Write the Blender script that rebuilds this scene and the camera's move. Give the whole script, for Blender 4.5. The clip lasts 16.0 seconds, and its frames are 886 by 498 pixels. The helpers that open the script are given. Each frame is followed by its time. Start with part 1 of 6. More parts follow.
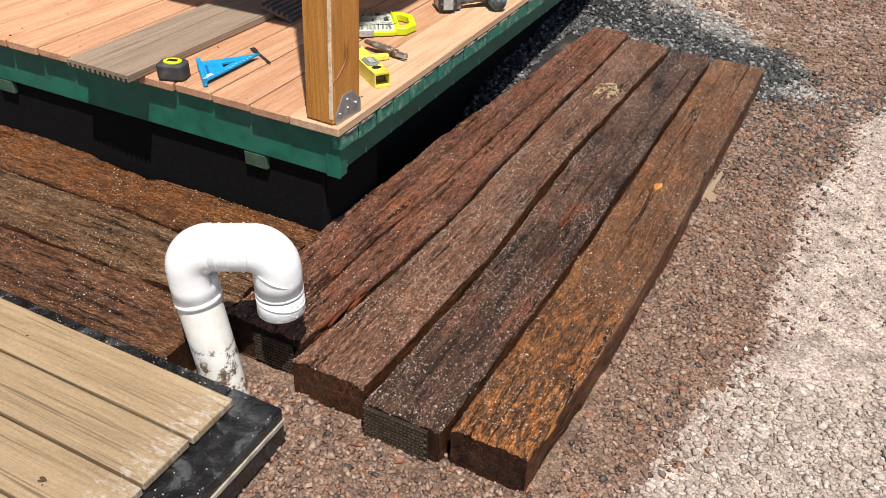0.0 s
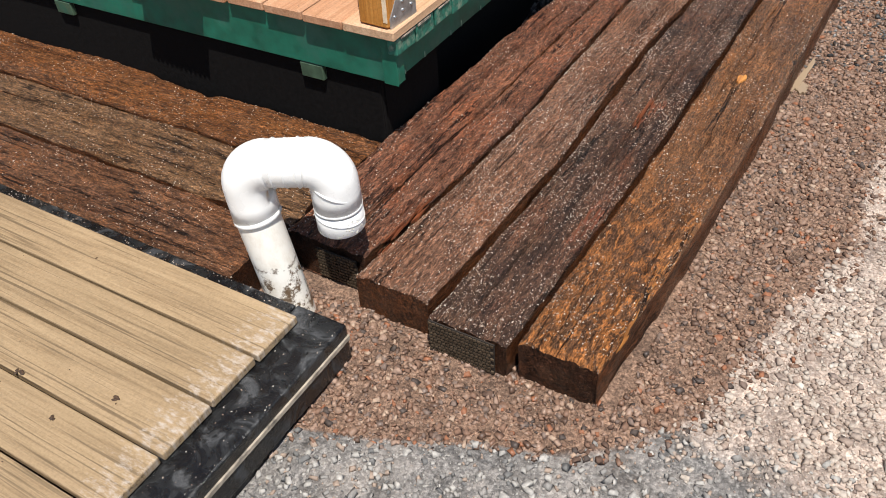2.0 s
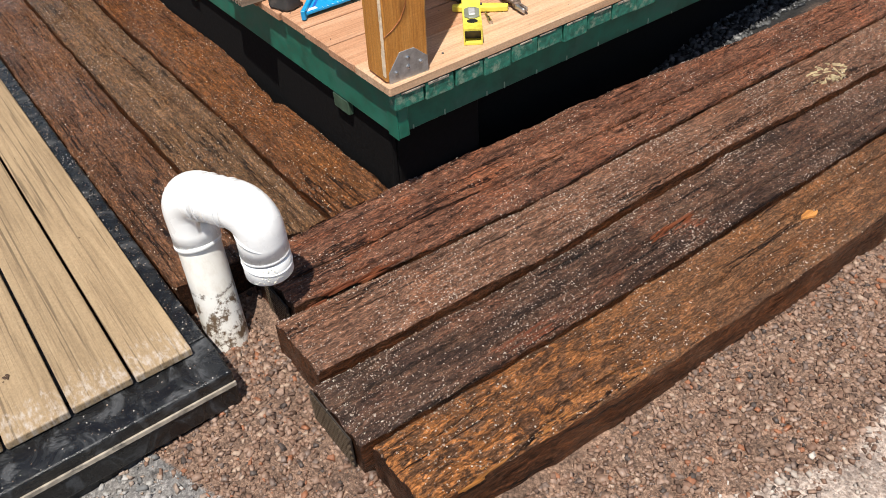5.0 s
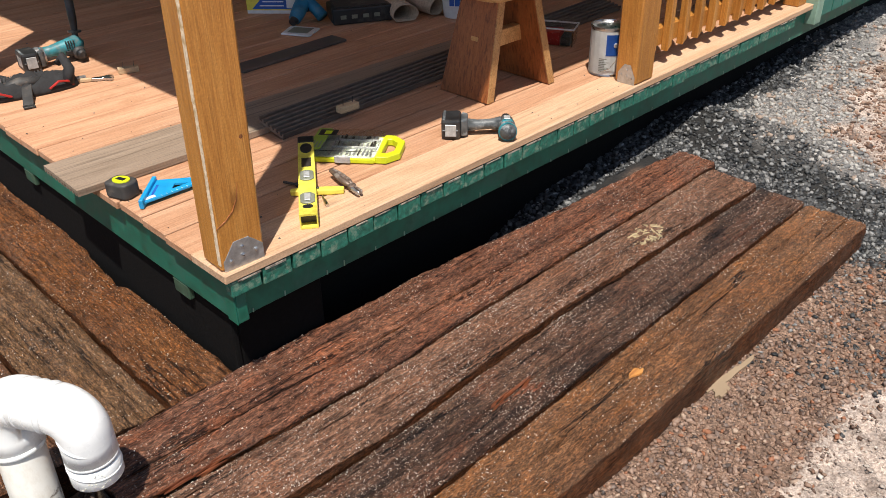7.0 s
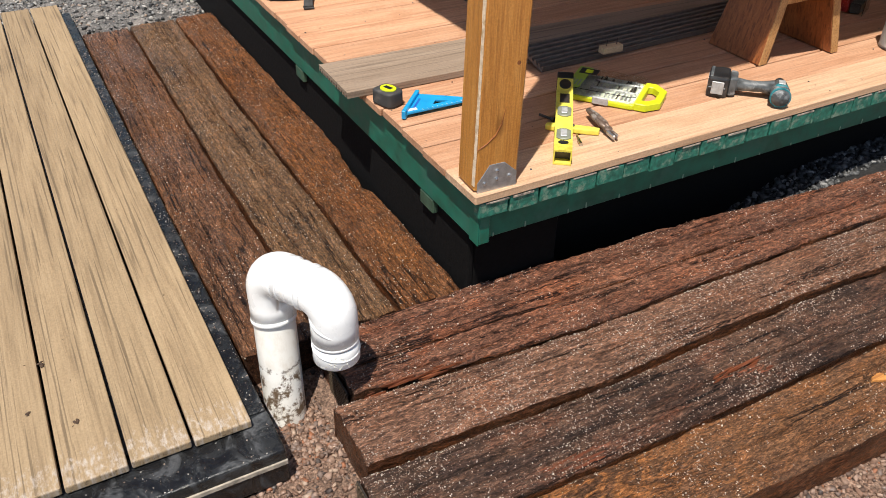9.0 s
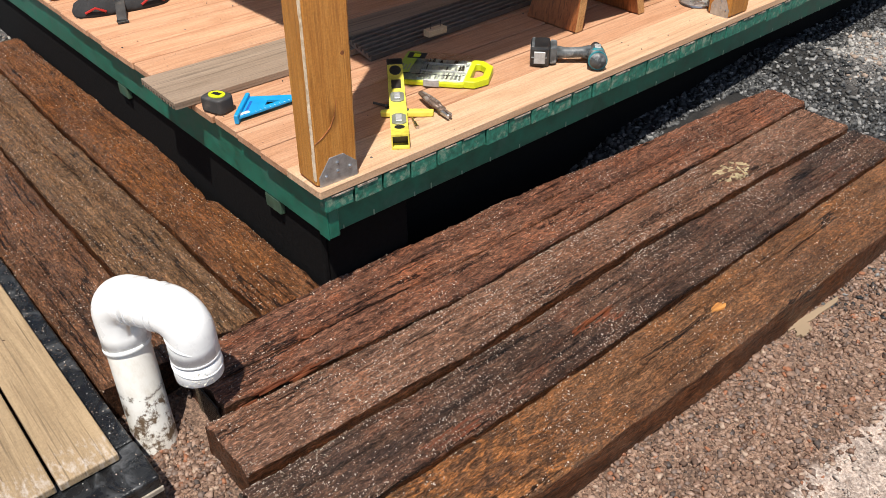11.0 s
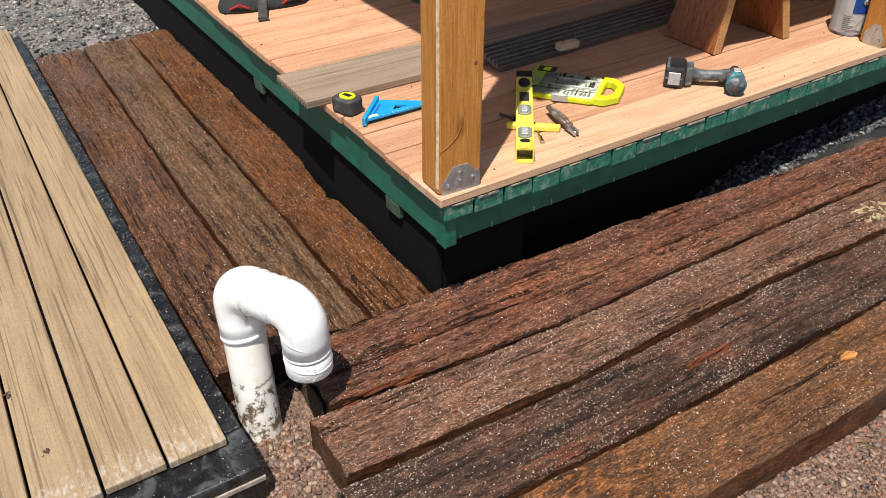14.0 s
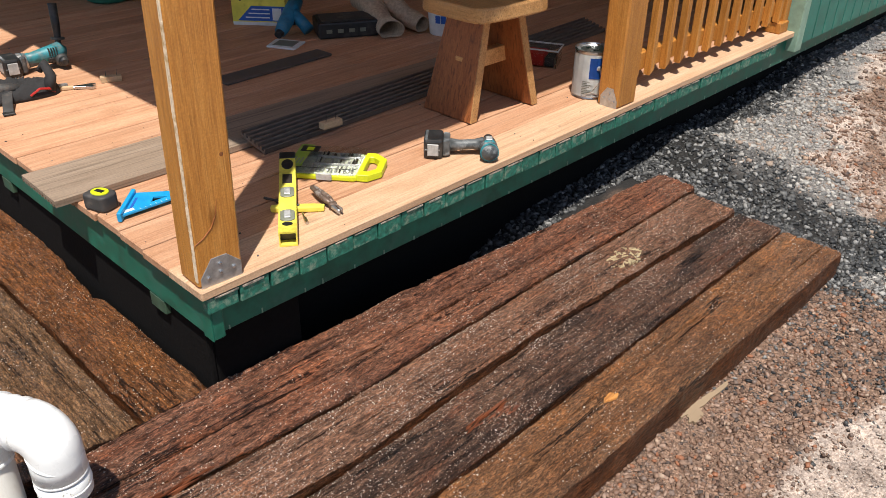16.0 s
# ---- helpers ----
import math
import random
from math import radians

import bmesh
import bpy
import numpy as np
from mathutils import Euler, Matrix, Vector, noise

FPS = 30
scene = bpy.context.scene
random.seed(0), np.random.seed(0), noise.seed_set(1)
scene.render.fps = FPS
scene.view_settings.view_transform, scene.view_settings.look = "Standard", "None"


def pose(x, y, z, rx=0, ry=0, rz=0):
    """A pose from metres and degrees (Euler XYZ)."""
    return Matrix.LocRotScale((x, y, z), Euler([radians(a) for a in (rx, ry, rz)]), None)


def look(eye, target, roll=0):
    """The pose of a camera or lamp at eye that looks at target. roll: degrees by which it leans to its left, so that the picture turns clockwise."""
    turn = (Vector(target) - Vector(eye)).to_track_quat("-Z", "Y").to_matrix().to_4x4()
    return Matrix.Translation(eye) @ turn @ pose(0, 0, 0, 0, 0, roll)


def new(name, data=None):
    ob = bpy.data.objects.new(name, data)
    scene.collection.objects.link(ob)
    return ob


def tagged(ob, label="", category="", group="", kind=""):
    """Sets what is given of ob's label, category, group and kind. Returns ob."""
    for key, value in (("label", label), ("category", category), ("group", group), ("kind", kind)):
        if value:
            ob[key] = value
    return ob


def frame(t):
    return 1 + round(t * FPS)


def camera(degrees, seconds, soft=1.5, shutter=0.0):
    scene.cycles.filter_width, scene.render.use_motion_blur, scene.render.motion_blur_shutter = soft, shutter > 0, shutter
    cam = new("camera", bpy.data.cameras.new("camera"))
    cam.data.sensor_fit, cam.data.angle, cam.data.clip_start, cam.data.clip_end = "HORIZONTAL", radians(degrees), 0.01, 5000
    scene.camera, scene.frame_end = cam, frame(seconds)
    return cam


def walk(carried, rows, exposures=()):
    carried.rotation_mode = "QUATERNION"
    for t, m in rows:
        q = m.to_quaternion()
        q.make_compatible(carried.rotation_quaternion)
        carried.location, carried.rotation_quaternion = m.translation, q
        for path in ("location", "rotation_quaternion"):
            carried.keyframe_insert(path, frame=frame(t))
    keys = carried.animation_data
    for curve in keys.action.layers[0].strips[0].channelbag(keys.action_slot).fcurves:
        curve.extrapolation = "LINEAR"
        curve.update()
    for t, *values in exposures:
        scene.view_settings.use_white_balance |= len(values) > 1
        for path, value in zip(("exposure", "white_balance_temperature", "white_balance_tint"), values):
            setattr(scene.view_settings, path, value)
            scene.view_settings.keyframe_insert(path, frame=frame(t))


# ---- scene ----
cam = camera(57.3, 16.0, soft=0.5)
PATH = [
    (0, (1.123, -0.852, 1.595), (0.398, 0.622, 0.455), 1.8),
    (0.5, (1.118, -0.831, 1.556), (0.389, 0.578, 0.337), -1.6),
    (1, (1.122, -0.85, 1.527), (0.378, 0.472, 0.223), -3.5),
    (1.5, (1.116, -0.856, 1.527), (0.356, 0.407, 0.175), -4.3),
    (2, (1.128, -0.767, 1.543), (0.293, 0.489, 0.229), -4.7),
    (2.5, (1.235, -0.536, 1.575), (0.3, 0.624, 0.241), -7.0),
    (3, (1.24, -0.436, 1.575), (0.301, 0.658, 0.189), -7.1),
    (3.5, (1.285, -0.32, 1.564), (0.378, 0.752, 0.14), -4.8),
    (3.7, (1.356, -0.24, 1.556), (0.416, 0.809, 0.136), -4.4),
    (5.8, (1.586, -0.035, 1.665), (0.235, 0.812, 0.458), -2.7),
    (6, (1.602, -0.019, 1.679), (0.264, 0.891, 0.505), -2.7),
    (6.5, (1.621, 0.024, 1.696), (0.358, 1.132, 0.611), -1.5),
    (7, (1.621, 0.041, 1.713), (0.407, 1.249, 0.68), -1.2),
    (7.5, (1.591, 0.002, 1.701), (0.362, 1.194, 0.668), -0.6),
    (8, (1.528, -0.093, 1.682), (0.2, 0.951, 0.611), -0.4),
    (8.2, (1.504, -0.128, 1.69), (0.125, 0.822, 0.597), -0.7),
    (10.3, (1.607, -0.01, 1.706), (0.163, 0.735, 0.539), 1.2),
    (10.5, (1.607, -0.015, 1.696), (0.262, 0.897, 0.531), 1.2),
    (11, (1.584, -0.065, 1.695), (0.341, 0.989, 0.536), -1.1),
    (11.5, (1.561, -0.077, 1.702), (0.334, 1.009, 0.555), -0.2),
    (12, (1.56, -0.046, 1.696), (0.28, 0.981, 0.553), -0.3),
    (12.5, (1.559, -0.047, 1.709), (0.162, 0.803, 0.558), -2.3),
    (13, (1.554, -0.061, 1.706), (0.129, 0.734, 0.55), -2.3),
    (13.5, (1.544, -0.082, 1.706), (0.119, 0.735, 0.566), -1.7),
    (14, (1.541, -0.075, 1.697), (0.138, 0.78, 0.557), -1.2),
    (14.5, (1.552, -0.051, 1.694), (0.19, 0.866, 0.552), -0.8),
    (15, (1.566, -0.029, 1.717), (0.238, 0.984, 0.618), -0.2),
    (15.5, (1.6, 0.023, 1.737), (0.344, 1.165, 0.68), 0.8),
    (16, (1.619, 0.057, 1.743), (0.428, 1.304, 0.732), 0.9),
]
walk(cam, [(t, look(eye, target, roll)) for t, eye, target, roll in PATH], [(0.0, 0.28), (16.0, 0.28)])

# ---- world, sun ----
SUN_K = 0.40                      # horizontal shift of a shadow for one metre of height
SUN_DIR = Vector((0.674 * SUN_K, -0.739 * SUN_K, 1.0)).normalized()
sun_data = bpy.data.lights.new("sun", "SUN")
sun_data.energy, sun_data.angle, sun_data.color = 5.0, radians(0.53), (1.0, 0.955, 0.88)
sun = new("sun", sun_data)
sun.matrix_world = look(SUN_DIR * 30, (0, 0, 0))
world = bpy.data.worlds.new("sky")
scene.world = world
world.use_nodes = True
wt = world.node_tree
sky = wt.nodes.new("ShaderNodeTexSky")
sky.sky_type, sky.sun_disc = "NISHITA", False
sky.sun_elevation = math.asin(SUN_DIR.z)
sky.sun_rotation = math.atan2(SUN_DIR.x, SUN_DIR.y)
wt.links.new(sky.outputs[0], wt.nodes["Background"].inputs[0])
wt.nodes["Background"].inputs[1].default_value = 0.085


# ---- material helpers ----
def mk(name, rough=0.6, metal=0.0, spec=0.5):
    m = bpy.data.materials.new(name)
    m.use_nodes = True
    b = m.node_tree.nodes["Principled BSDF"]
    b.inputs["Roughness"].default_value = rough
    b.inputs["Metallic"].default_value = metal
    b.inputs["Specular IOR Level"].default_value = spec
    return m, m.node_tree, b


def put(t, socket, v):
    if isinstance(v, bpy.types.NodeSocket):
        t.links.new(v, socket)
    elif isinstance(v, (tuple, list)) and len(v) == 3 and socket.type == "RGBA":
        socket.default_value = (*v, 1)
    else:
        socket.default_value = v


def coord(t, scale=(1, 1, 1), spread=0.0):
    """Object coordinates, scaled; spread shifts them from object to object."""
    c = t.nodes.new("ShaderNodeTexCoord").outputs["Object"]
    mp = t.nodes.new("ShaderNodeMapping")
    put(t, mp.inputs["Vector"], c)
    mp.inputs["Scale"].default_value = scale
    if spread:
        r = t.nodes.new("ShaderNodeObjectInfo").outputs["Random"]
        mul = t.nodes.new("ShaderNodeVectorMath")
        mul.operation = "SCALE"
        mul.inputs[0].default_value = (spread, spread * 1.7, spread * 0.6)
        put(t, mul.inputs["Scale"], r)
        put(t, mp.inputs["Location"], mul.outputs[0])
    return mp.outputs[0]


def fbm(t, vec, scale, detail=4.0, rough=0.55, dist=0.0):
    n = t.nodes.new("ShaderNodeTexNoise")
    put(t, n.inputs["Vector"], vec)
    n.inputs["Scale"].default_value, n.inputs["Detail"].default_value = scale, detail
    n.inputs["Roughness"].default_value, n.inputs["Distortion"].default_value = rough, dist
    return n.outputs["Fac"]


def ramp(t, fac, stops, interp="LINEAR"):
    n = t.nodes.new("ShaderNodeValToRGB")
    n.color_ramp.interpolation = interp
    el = n.color_ramp.elements
    while len(el) < len(stops):
        el.new(0.5)
    for e, (p, c) in zip(el, stops):
        e.position = p
        e.color = (*c, 1) if isinstance(c, tuple) else (c, c, c, 1)
    put(t, n.inputs[0], fac)
    return n.outputs[0]


def mixc(t, fac, a, b, blend="MIX"):
    n = t.nodes.new("ShaderNodeMix")
    n.data_type, n.blend_type = "RGBA", blend
    put(t, n.inputs[0], fac)
    put(t, n.inputs[6], a)
    put(t, n.inputs[7], b)
    return n.outputs[2]


def calc(t, op, a, b=0.0):
    n = t.nodes.new("ShaderNodeMath")
    n.operation = op
    put(t, n.inputs[0], a)
    put(t, n.inputs[1], b)
    return n.outputs[0]


def bump(t, b, height, strength=0.3, dist=0.01):
    n = t.nodes.new("ShaderNodeBump")
    n.inputs["Strength"].default_value, n.inputs["Distance"].default_value = strength, dist
    put(t, n.inputs["Height"], height)
    put(t, b.inputs["Normal"], n.outputs[0])


def plain(name, col, rough=0.5, metal=0.0, vary=0.18, scale=25.0, bumpy=0.1, dirt=None):
    """Painted, plastic or metal surface with slight mottling and optional dirt."""
    m, t, b = mk(name, rough, metal)
    n = fbm(t, coord(t, spread=5.0), scale, 5)
    lo = tuple(c * (1 - vary) for c in col)
    hi = tuple(min(1, c * (1 + vary)) for c in col)
    c = ramp(t, n, [(0.3, lo), (0.7, hi)])
    if dirt:
        d = fbm(t, coord(t, spread=3.0), scale * 0.5, 6, 0.65)
        c = mixc(t, ramp(t, d, [(0.52, 0.0), (0.66, 1.0)]), c, dirt)
    put(t, b.inputs["Base Color"], c)
    put(t, b.inputs["Roughness"], ramp(t, n, [(0.2, max(0.05, rough - 0.12)), (0.8, min(1, rough + 0.12))]))
    if bumpy:
        bump(t, b, n, bumpy, 0.002)
    return m


def wood(name, dark, mid, light, axis=1, rough=0.62, grain=1.0, stain=None, lines=0.5, knots=0.0, bumpy=0.35):
    """Sawn wood; the grain runs along local axis 0, 1 or 2."""
    m, t, b = mk(name, rough)

    def stretched(across, along, off):
        s = [across * grain] * 3
        s[axis] = along * grain
        return coord(t, tuple(s), spread=off)
    fine = fbm(t, stretched(60.0, 2.2, 9.0), 2.6, 7, 0.7, 0.25)
    broad = fbm(t, stretched(9.0, 0.7, 4.0), 2.4, 5, 0.6, 1.0)
    thin = fbm(t, stretched(95.0, 1.5, 13.0), 1.6, 3, 0.5, 0.15)
    speck = fbm(t, coord(t, spread=2.0), 160.0, 3, 0.6)
    c = ramp(t, fine, [(0.30, dark), (0.5, mid), (0.70, light)])
    c = mixc(t, 0.42, c, ramp(t, broad, [(0.32, dark), (0.52, mid), (0.72, light)]))
    deep = tuple(k * 0.5 for k in dark)
    c = mixc(t, calc(t, "MULTIPLY", ramp(t, thin, [(0.36, 1.0), (0.44, 0.0)]), lines), c, deep)
    c = mixc(t, 0.5, c, ramp(t, speck, [(0.3, (0.72, 0.72, 0.72)), (0.7, (1.22, 1.22, 1.22))]), "MULTIPLY")
    if knots:
        vo = t.nodes.new("ShaderNodeTexVoronoi")
        s = [7.0] * 3
        s[axis] = 3.0
        put(t, vo.inputs["Vector"], coord(t, tuple(s), spread=8.0))
        vo.inputs["Scale"].default_value = 1.0
        c = mixc(t, calc(t, "MULTIPLY", ramp(t, vo.outputs["Distance"], [(0.05, 1.0), (0.13, 0.0)]), knots), c, deep)
    r = t.nodes.new("ShaderNodeObjectInfo").outputs["Random"]
    c = mixc(t, 1.0, c, ramp(t, r, [(0.0, (0.84, 0.82, 0.80)), (1.0, (1.08, 1.06, 1.05))]), "MULTIPLY")
    if stain:
        d = fbm(t, coord(t, spread=6.0), 6.0, 7, 0.7)
        c = mixc(t, ramp(t, d, [(0.54, 0.0), (0.72, 0.7)]), c, stain)
    put(t, b.inputs["Base Color"], c)
    put(t, b.inputs["Roughness"], ramp(t, fine, [(0.3, rough - 0.1), (0.7, min(1, rough + 0.15))]))
    bump(t, b, calc(t, "ADD", fine, calc(t, "MULTIPLY", speck, 0.3)), bumpy, 0.003)
    return m


def tie_wood(name, black, dark, mid, patch, patch_amount=0.5, black_amount=0.5, flakes=0.0, flake_from=0.0, flake_to=1.0, pit_shade=0.85, coat=0.85):
    """Old creosoted railway timber, wet: lumpy tarry skin, rusty patches, tar-black stretches, long drying cracks."""
    m, t, b = mk(name, 0.5, 0.0, 0.12)
    fibre = fbm(t, coord(t, (5.0, 120.0, 120.0), spread=11.0), 1.7, 4, 0.6, 0.5)
    lump = fbm(t, coord(t, (0.28, 1.0, 1.0), spread=3.0), 95.0, 4, 0.6, 0.7)
    fine = fbm(t, coord(t, (0.38, 1.0, 1.0), spread=6.0), 240.0, 4, 0.72, 0.6)
    band = fbm(t, coord(t, (0.8, 8.0, 8.0), spread=7.0), 2.0, 6, 0.65, 0.7)
    coarse = fbm(t, coord(t, (1.8, 4.5, 4.5), spread=27.0), 2.4, 8, 0.7, 0.8)
    split = fbm(t, coord(t, (0.5, 13.0, 13.0), spread=5.0), 1.2, 5, 0.55, 0.2)
    gate = fbm(t, coord(t, (0.9, 3.0, 3.0), spread=15.0), 2.0, 3, 0.5)
    half = tuple(0.5 * u + 0.5 * v for u, v in zip(dark, mid))
    c = ramp(t, band, [(0.30, dark), (0.48, half), (0.68, mid)])
    c = mixc(t, calc(t, "MULTIPLY", ramp(t, coarse, [(0.55 - 0.14 * patch_amount, 0.0), (0.68, 1.0)]), patch_amount), c, patch)
    tar = fbm(t, coord(t, (1.0, 4.5, 4.5), spread=17.0), 2.0, 6, 0.65)
    c = mixc(t, calc(t, "MULTIPLY", ramp(t, tar, [(0.47, 0.0), (0.60, 1.0)]), black_amount), c, tuple(k * 1.5 for k in black))
    dusty = fbm(t, coord(t, (1.0, 2.0, 2.0), spread=2.0), 7.0, 8, 0.75)
    c = mixc(t, ramp(t, dusty, [(0.50, 0.0), (0.74, 0.30)]), c, (0.215, 0.125, 0.080))
    if flakes:
        sep = t.nodes.new("ShaderNodeSeparateXYZ")
        put(t, sep.inputs[0], t.nodes.new("ShaderNodeTexCoord").outputs["Object"])
        along = calc(t, "ADD", sep.outputs[0], calc(t, "MULTIPLY", coarse, 1.2))
        zone = ramp(t, calc(t, "DIVIDE", along, 4.0), [(flake_from / 4, 1.0), (flake_to / 4, 0.12)])
        fl = fbm(t, coord(t, (0.7, 1.2, 1), spread=4.0), 24.0, 6, 0.6, 1.6)
        c = mixc(t, calc(t, "MULTIPLY", zone, ramp(t, fl, [(0.49, 0.0), (0.55, flakes)])), c, patch)
        c = mixc(t, calc(t, "MULTIPLY", zone, ramp(t, fl, [(0.34, 0.45 * flakes), (0.45, 0.0)])), c, tuple(k * 0.6 for k in dark))
    c = mixc(t, 0.75, c, ramp(t, fibre, [(0.34, (0.50, 0.47, 0.45)), (0.5, (1.0, 0.99, 0.98)), (0.68, (1.28, 1.26, 1.24))]), "MULTIPLY")
    # relief shading put into the colour: dark in pits, bright on raised grain
    c = mixc(t, pit_shade, c, ramp(t, lump, [(0.34, (0.36, 0.34, 0.32)), (0.47, (0.84, 0.82, 0.80)), (0.64, (1.62, 1.58, 1.54))]), "MULTIPLY")
    c = mixc(t, 0.8, c, ramp(t, fine, [(0.38, (0.27, 0.26, 0.25)), (0.5, (0.86, 0.86, 0.86)), (0.62, (2.05, 2.0, 1.96))]), "MULTIPLY")
    line = calc(t, "ABSOLUTE", calc(t, "SUBTRACT", split, 0.5))
    crack = calc(t, "MULTIPLY", ramp(t, line, [(0.004, 1.0), (0.013, 0.0)]), ramp(t, gate, [(0.47, 0.0), (0.54, 1.0)]))
    c = mixc(t, calc(t, "MULTIPLY", crack, 0.93), c, tuple(k * 0.35 for k in black))
    put(t, b.inputs["Base Color"], c)
    wet = fbm(t, coord(t, (0.8, 1.8, 1.8), spread=23.0), 4.5, 6, 0.65)
    put(t, b.inputs["Roughness"], ramp(t, wet, [(0.38, 0.34), (0.52, 0.5), (0.66, 0.8)]))
    put(t, b.inputs["Coat Weight"], ramp(t, wet, [(0.46, coat), (0.66, 0.3 * coat)]))
    b.inputs["Coat Roughness"].default_value = 0.055
    b.inputs["Coat IOR"].default_value = 1.36
    h = calc(t, "ADD", calc(t, "MULTIPLY", fibre, 0.30), calc(t, "ADD", calc(t, "MULTIPLY", lump, 0.9), calc(t, "MULTIPLY", fine, 0.33)))
    if flakes:
        h = calc(t, "ADD", h, calc(t, "MULTIPLY", zone, ramp(t, fl, [(0.38, 0.0), (0.52, 0.7)])))
    h = calc(t, "SUBTRACT", h, calc(t, "MULTIPLY", crack, 0.6))
    bump(t, b, h, 1.0, 0.010)
    t.links.new(b.inputs["Normal"].links[0].from_socket, b.inputs["Coat Normal"])
    return m


def island(name, stops, rough=0.8, wet=False, bumpy=0.35, scale=120.0):
    """Loose stones: a colour for each stone."""
    m, t, b = mk(name, rough)
    r = t.nodes.new("ShaderNodeNewGeometry").outputs["Random Per Island"]
    c = ramp(t, r, stops, "CONSTANT")
    n = fbm(t, coord(t), scale, 4, 0.6)
    c = mixc(t, 1.0, c, ramp(t, n, [(0.25, (0.62, 0.62, 0.62)), (0.75, (1.2, 1.18, 1.15))]), "MULTIPLY")
    put(t, b.inputs["Base Color"], c)
    if wet:
        put(t, b.inputs["Roughness"], ramp(t, fbm(t, coord(t), 7.0, 3), [(0.40, 0.45), (0.56, 0.85)]))
    bump(t, b, n, bumpy, 0.004)
    return m


def wet_tar():
    """Black tarred membrane, wet: glossy dark pools, drier greyish films, specks of dirt."""
    m, t, b = mk("tar_membrane", 0.3)
    film = fbm(t, coord(t), 13.0, 6, 0.65, 0.8)
    grain = fbm(t, coord(t), 150.0, 4, 0.6)
    c = ramp(t, film, [(0.40, (0.007, 0.007, 0.008)), (0.54, (0.014, 0.015, 0.016)), (0.60, (0.045, 0.047, 0.051)), (0.78, (0.08, 0.083, 0.087))])
    c = mixc(t, 1.0, c, ramp(t, grain, [(0.3, (0.5, 0.5, 0.5)), (0.7, (1.4, 1.38, 1.35))]), "MULTIPLY")
    put(t, b.inputs["Base Color"], c)
    put(t, b.inputs["Roughness"], ramp(t, film, [(0.42, 0.14), (0.52, 0.34), (0.62, 0.62)]))
    bump(t, b, calc(t, "ADD", calc(t, "MULTIPLY", film, 1.5), calc(t, "MULTIPLY", grain, 0.35)), 0.8, 0.006)
    return m


# ---- materials ----
M_TIE_RED = tie_wood("tie_red", (0.022, 0.010, 0.008), (0.096, 0.041, 0.025), (0.188, 0.089, 0.055), (0.258, 0.087, 0.038), 0.6, 0.28)
M_TIE_BROWN = tie_wood("tie_brown", (0.028, 0.015, 0.010), (0.108, 0.055, 0.035), (0.208, 0.116, 0.077), (0.208, 0.080, 0.037), 0.5, 0.28)
M_TIE_BLACK = tie_wood("tie_black", (0.013, 0.009, 0.008), (0.055, 0.030, 0.021), (0.118, 0.067, 0.045), (0.190, 0.062, 0.029), 0.45, 0.7)
M_TIE_RUST = tie_wood("tie_rust", (0.018, 0.009, 0.006), (0.090, 0.041, 0.021), (0.175, 0.090, 0.045), (0.310, 0.122, 0.036), 0.5, 0.28, 0.75, 1.25, 1.9, pit_shade=0.6, coat=1.0)
M_TIE_ORANGE = tie_wood("tie_orange", (0.020, 0.009, 0.005), (0.088, 0.034, 0.012), (0.160, 0.066, 0.022), (0.200, 0.070, 0.018), 0.55, 0.3)
M_TIE_GREY = tie_wood("tie_grey", (0.024, 0.014, 0.009), (0.085, 0.045, 0.022), (0.165, 0.095, 0.050), (0.165, 0.072, 0.024), 0.4, 0.2)
M_TIE_DARK = tie_wood("tie_dark", (0.020, 0.010, 0.007), (0.078, 0.035, 0.017), (0.155, 0.076, 0.040), (0.180, 0.068, 0.023), 0.45, 0.35)
# darker brown wood for the side walls and sawn ends
M_TIE_SIDE = tie_wood("tie_dark_side", (0.012, 0.006, 0.004), (0.052, 0.019, 0.008), (0.110, 0.041, 0.016), (0.165, 0.058, 0.020), 0.4, 0.4, coat=0.3)
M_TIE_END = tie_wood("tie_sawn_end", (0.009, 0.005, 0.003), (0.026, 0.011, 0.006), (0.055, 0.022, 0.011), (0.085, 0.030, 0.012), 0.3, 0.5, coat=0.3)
M_SPLINTER = wood("torn_tie_wood", (0.06, 0.016, 0.008), (0.16, 0.042, 0.015), (0.27, 0.085, 0.028), 0, 0.5)
M_SPLINTER_PALE = wood("torn_orange_wood", (0.13, 0.045, 0.012), (0.30, 0.12, 0.026), (0.46, 0.21, 0.05), 0, 0.5)
M_KNOT = wood("knot_wood", (0.30, 0.10, 0.03), (0.55, 0.24, 0.06), (0.70, 0.36, 0.12), 0, 0.45)
M_CEDAR = wood("cedar_board", (0.34, 0.150, 0.070), (0.55, 0.300, 0.172), (0.67, 0.42, 0.272), 1, 0.7, 0.8, lines=0.22, knots=0.35, stain=(0.40, 0.20, 0.10))
M_CEDAR_LIGHT = wood("nose_board", (0.45, 0.26, 0.14), (0.61, 0.39, 0.24), (0.70, 0.50, 0.34), 1, 0.7, 0.8, lines=0.22, knots=0.4)
M_POST = wood("post_wood", (0.29, 0.100, 0.016), (0.49, 0.205, 0.038), (0.61, 0.305, 0.080), 2, 0.42, 1.5, lines=0.25, knots=0.6)
M_STOOL = wood("stool_wood", (0.15, 0.042, 0.013), (0.32, 0.105, 0.030), (0.44, 0.17, 0.055), 2, 0.4, 0.7, knots=0.4)
M_STOOL_SEAT = wood("stool_seat_wood", (0.28, 0.13, 0.04), (0.50, 0.27, 0.10), (0.62, 0.38, 0.17), 0, 0.4, 1.0)
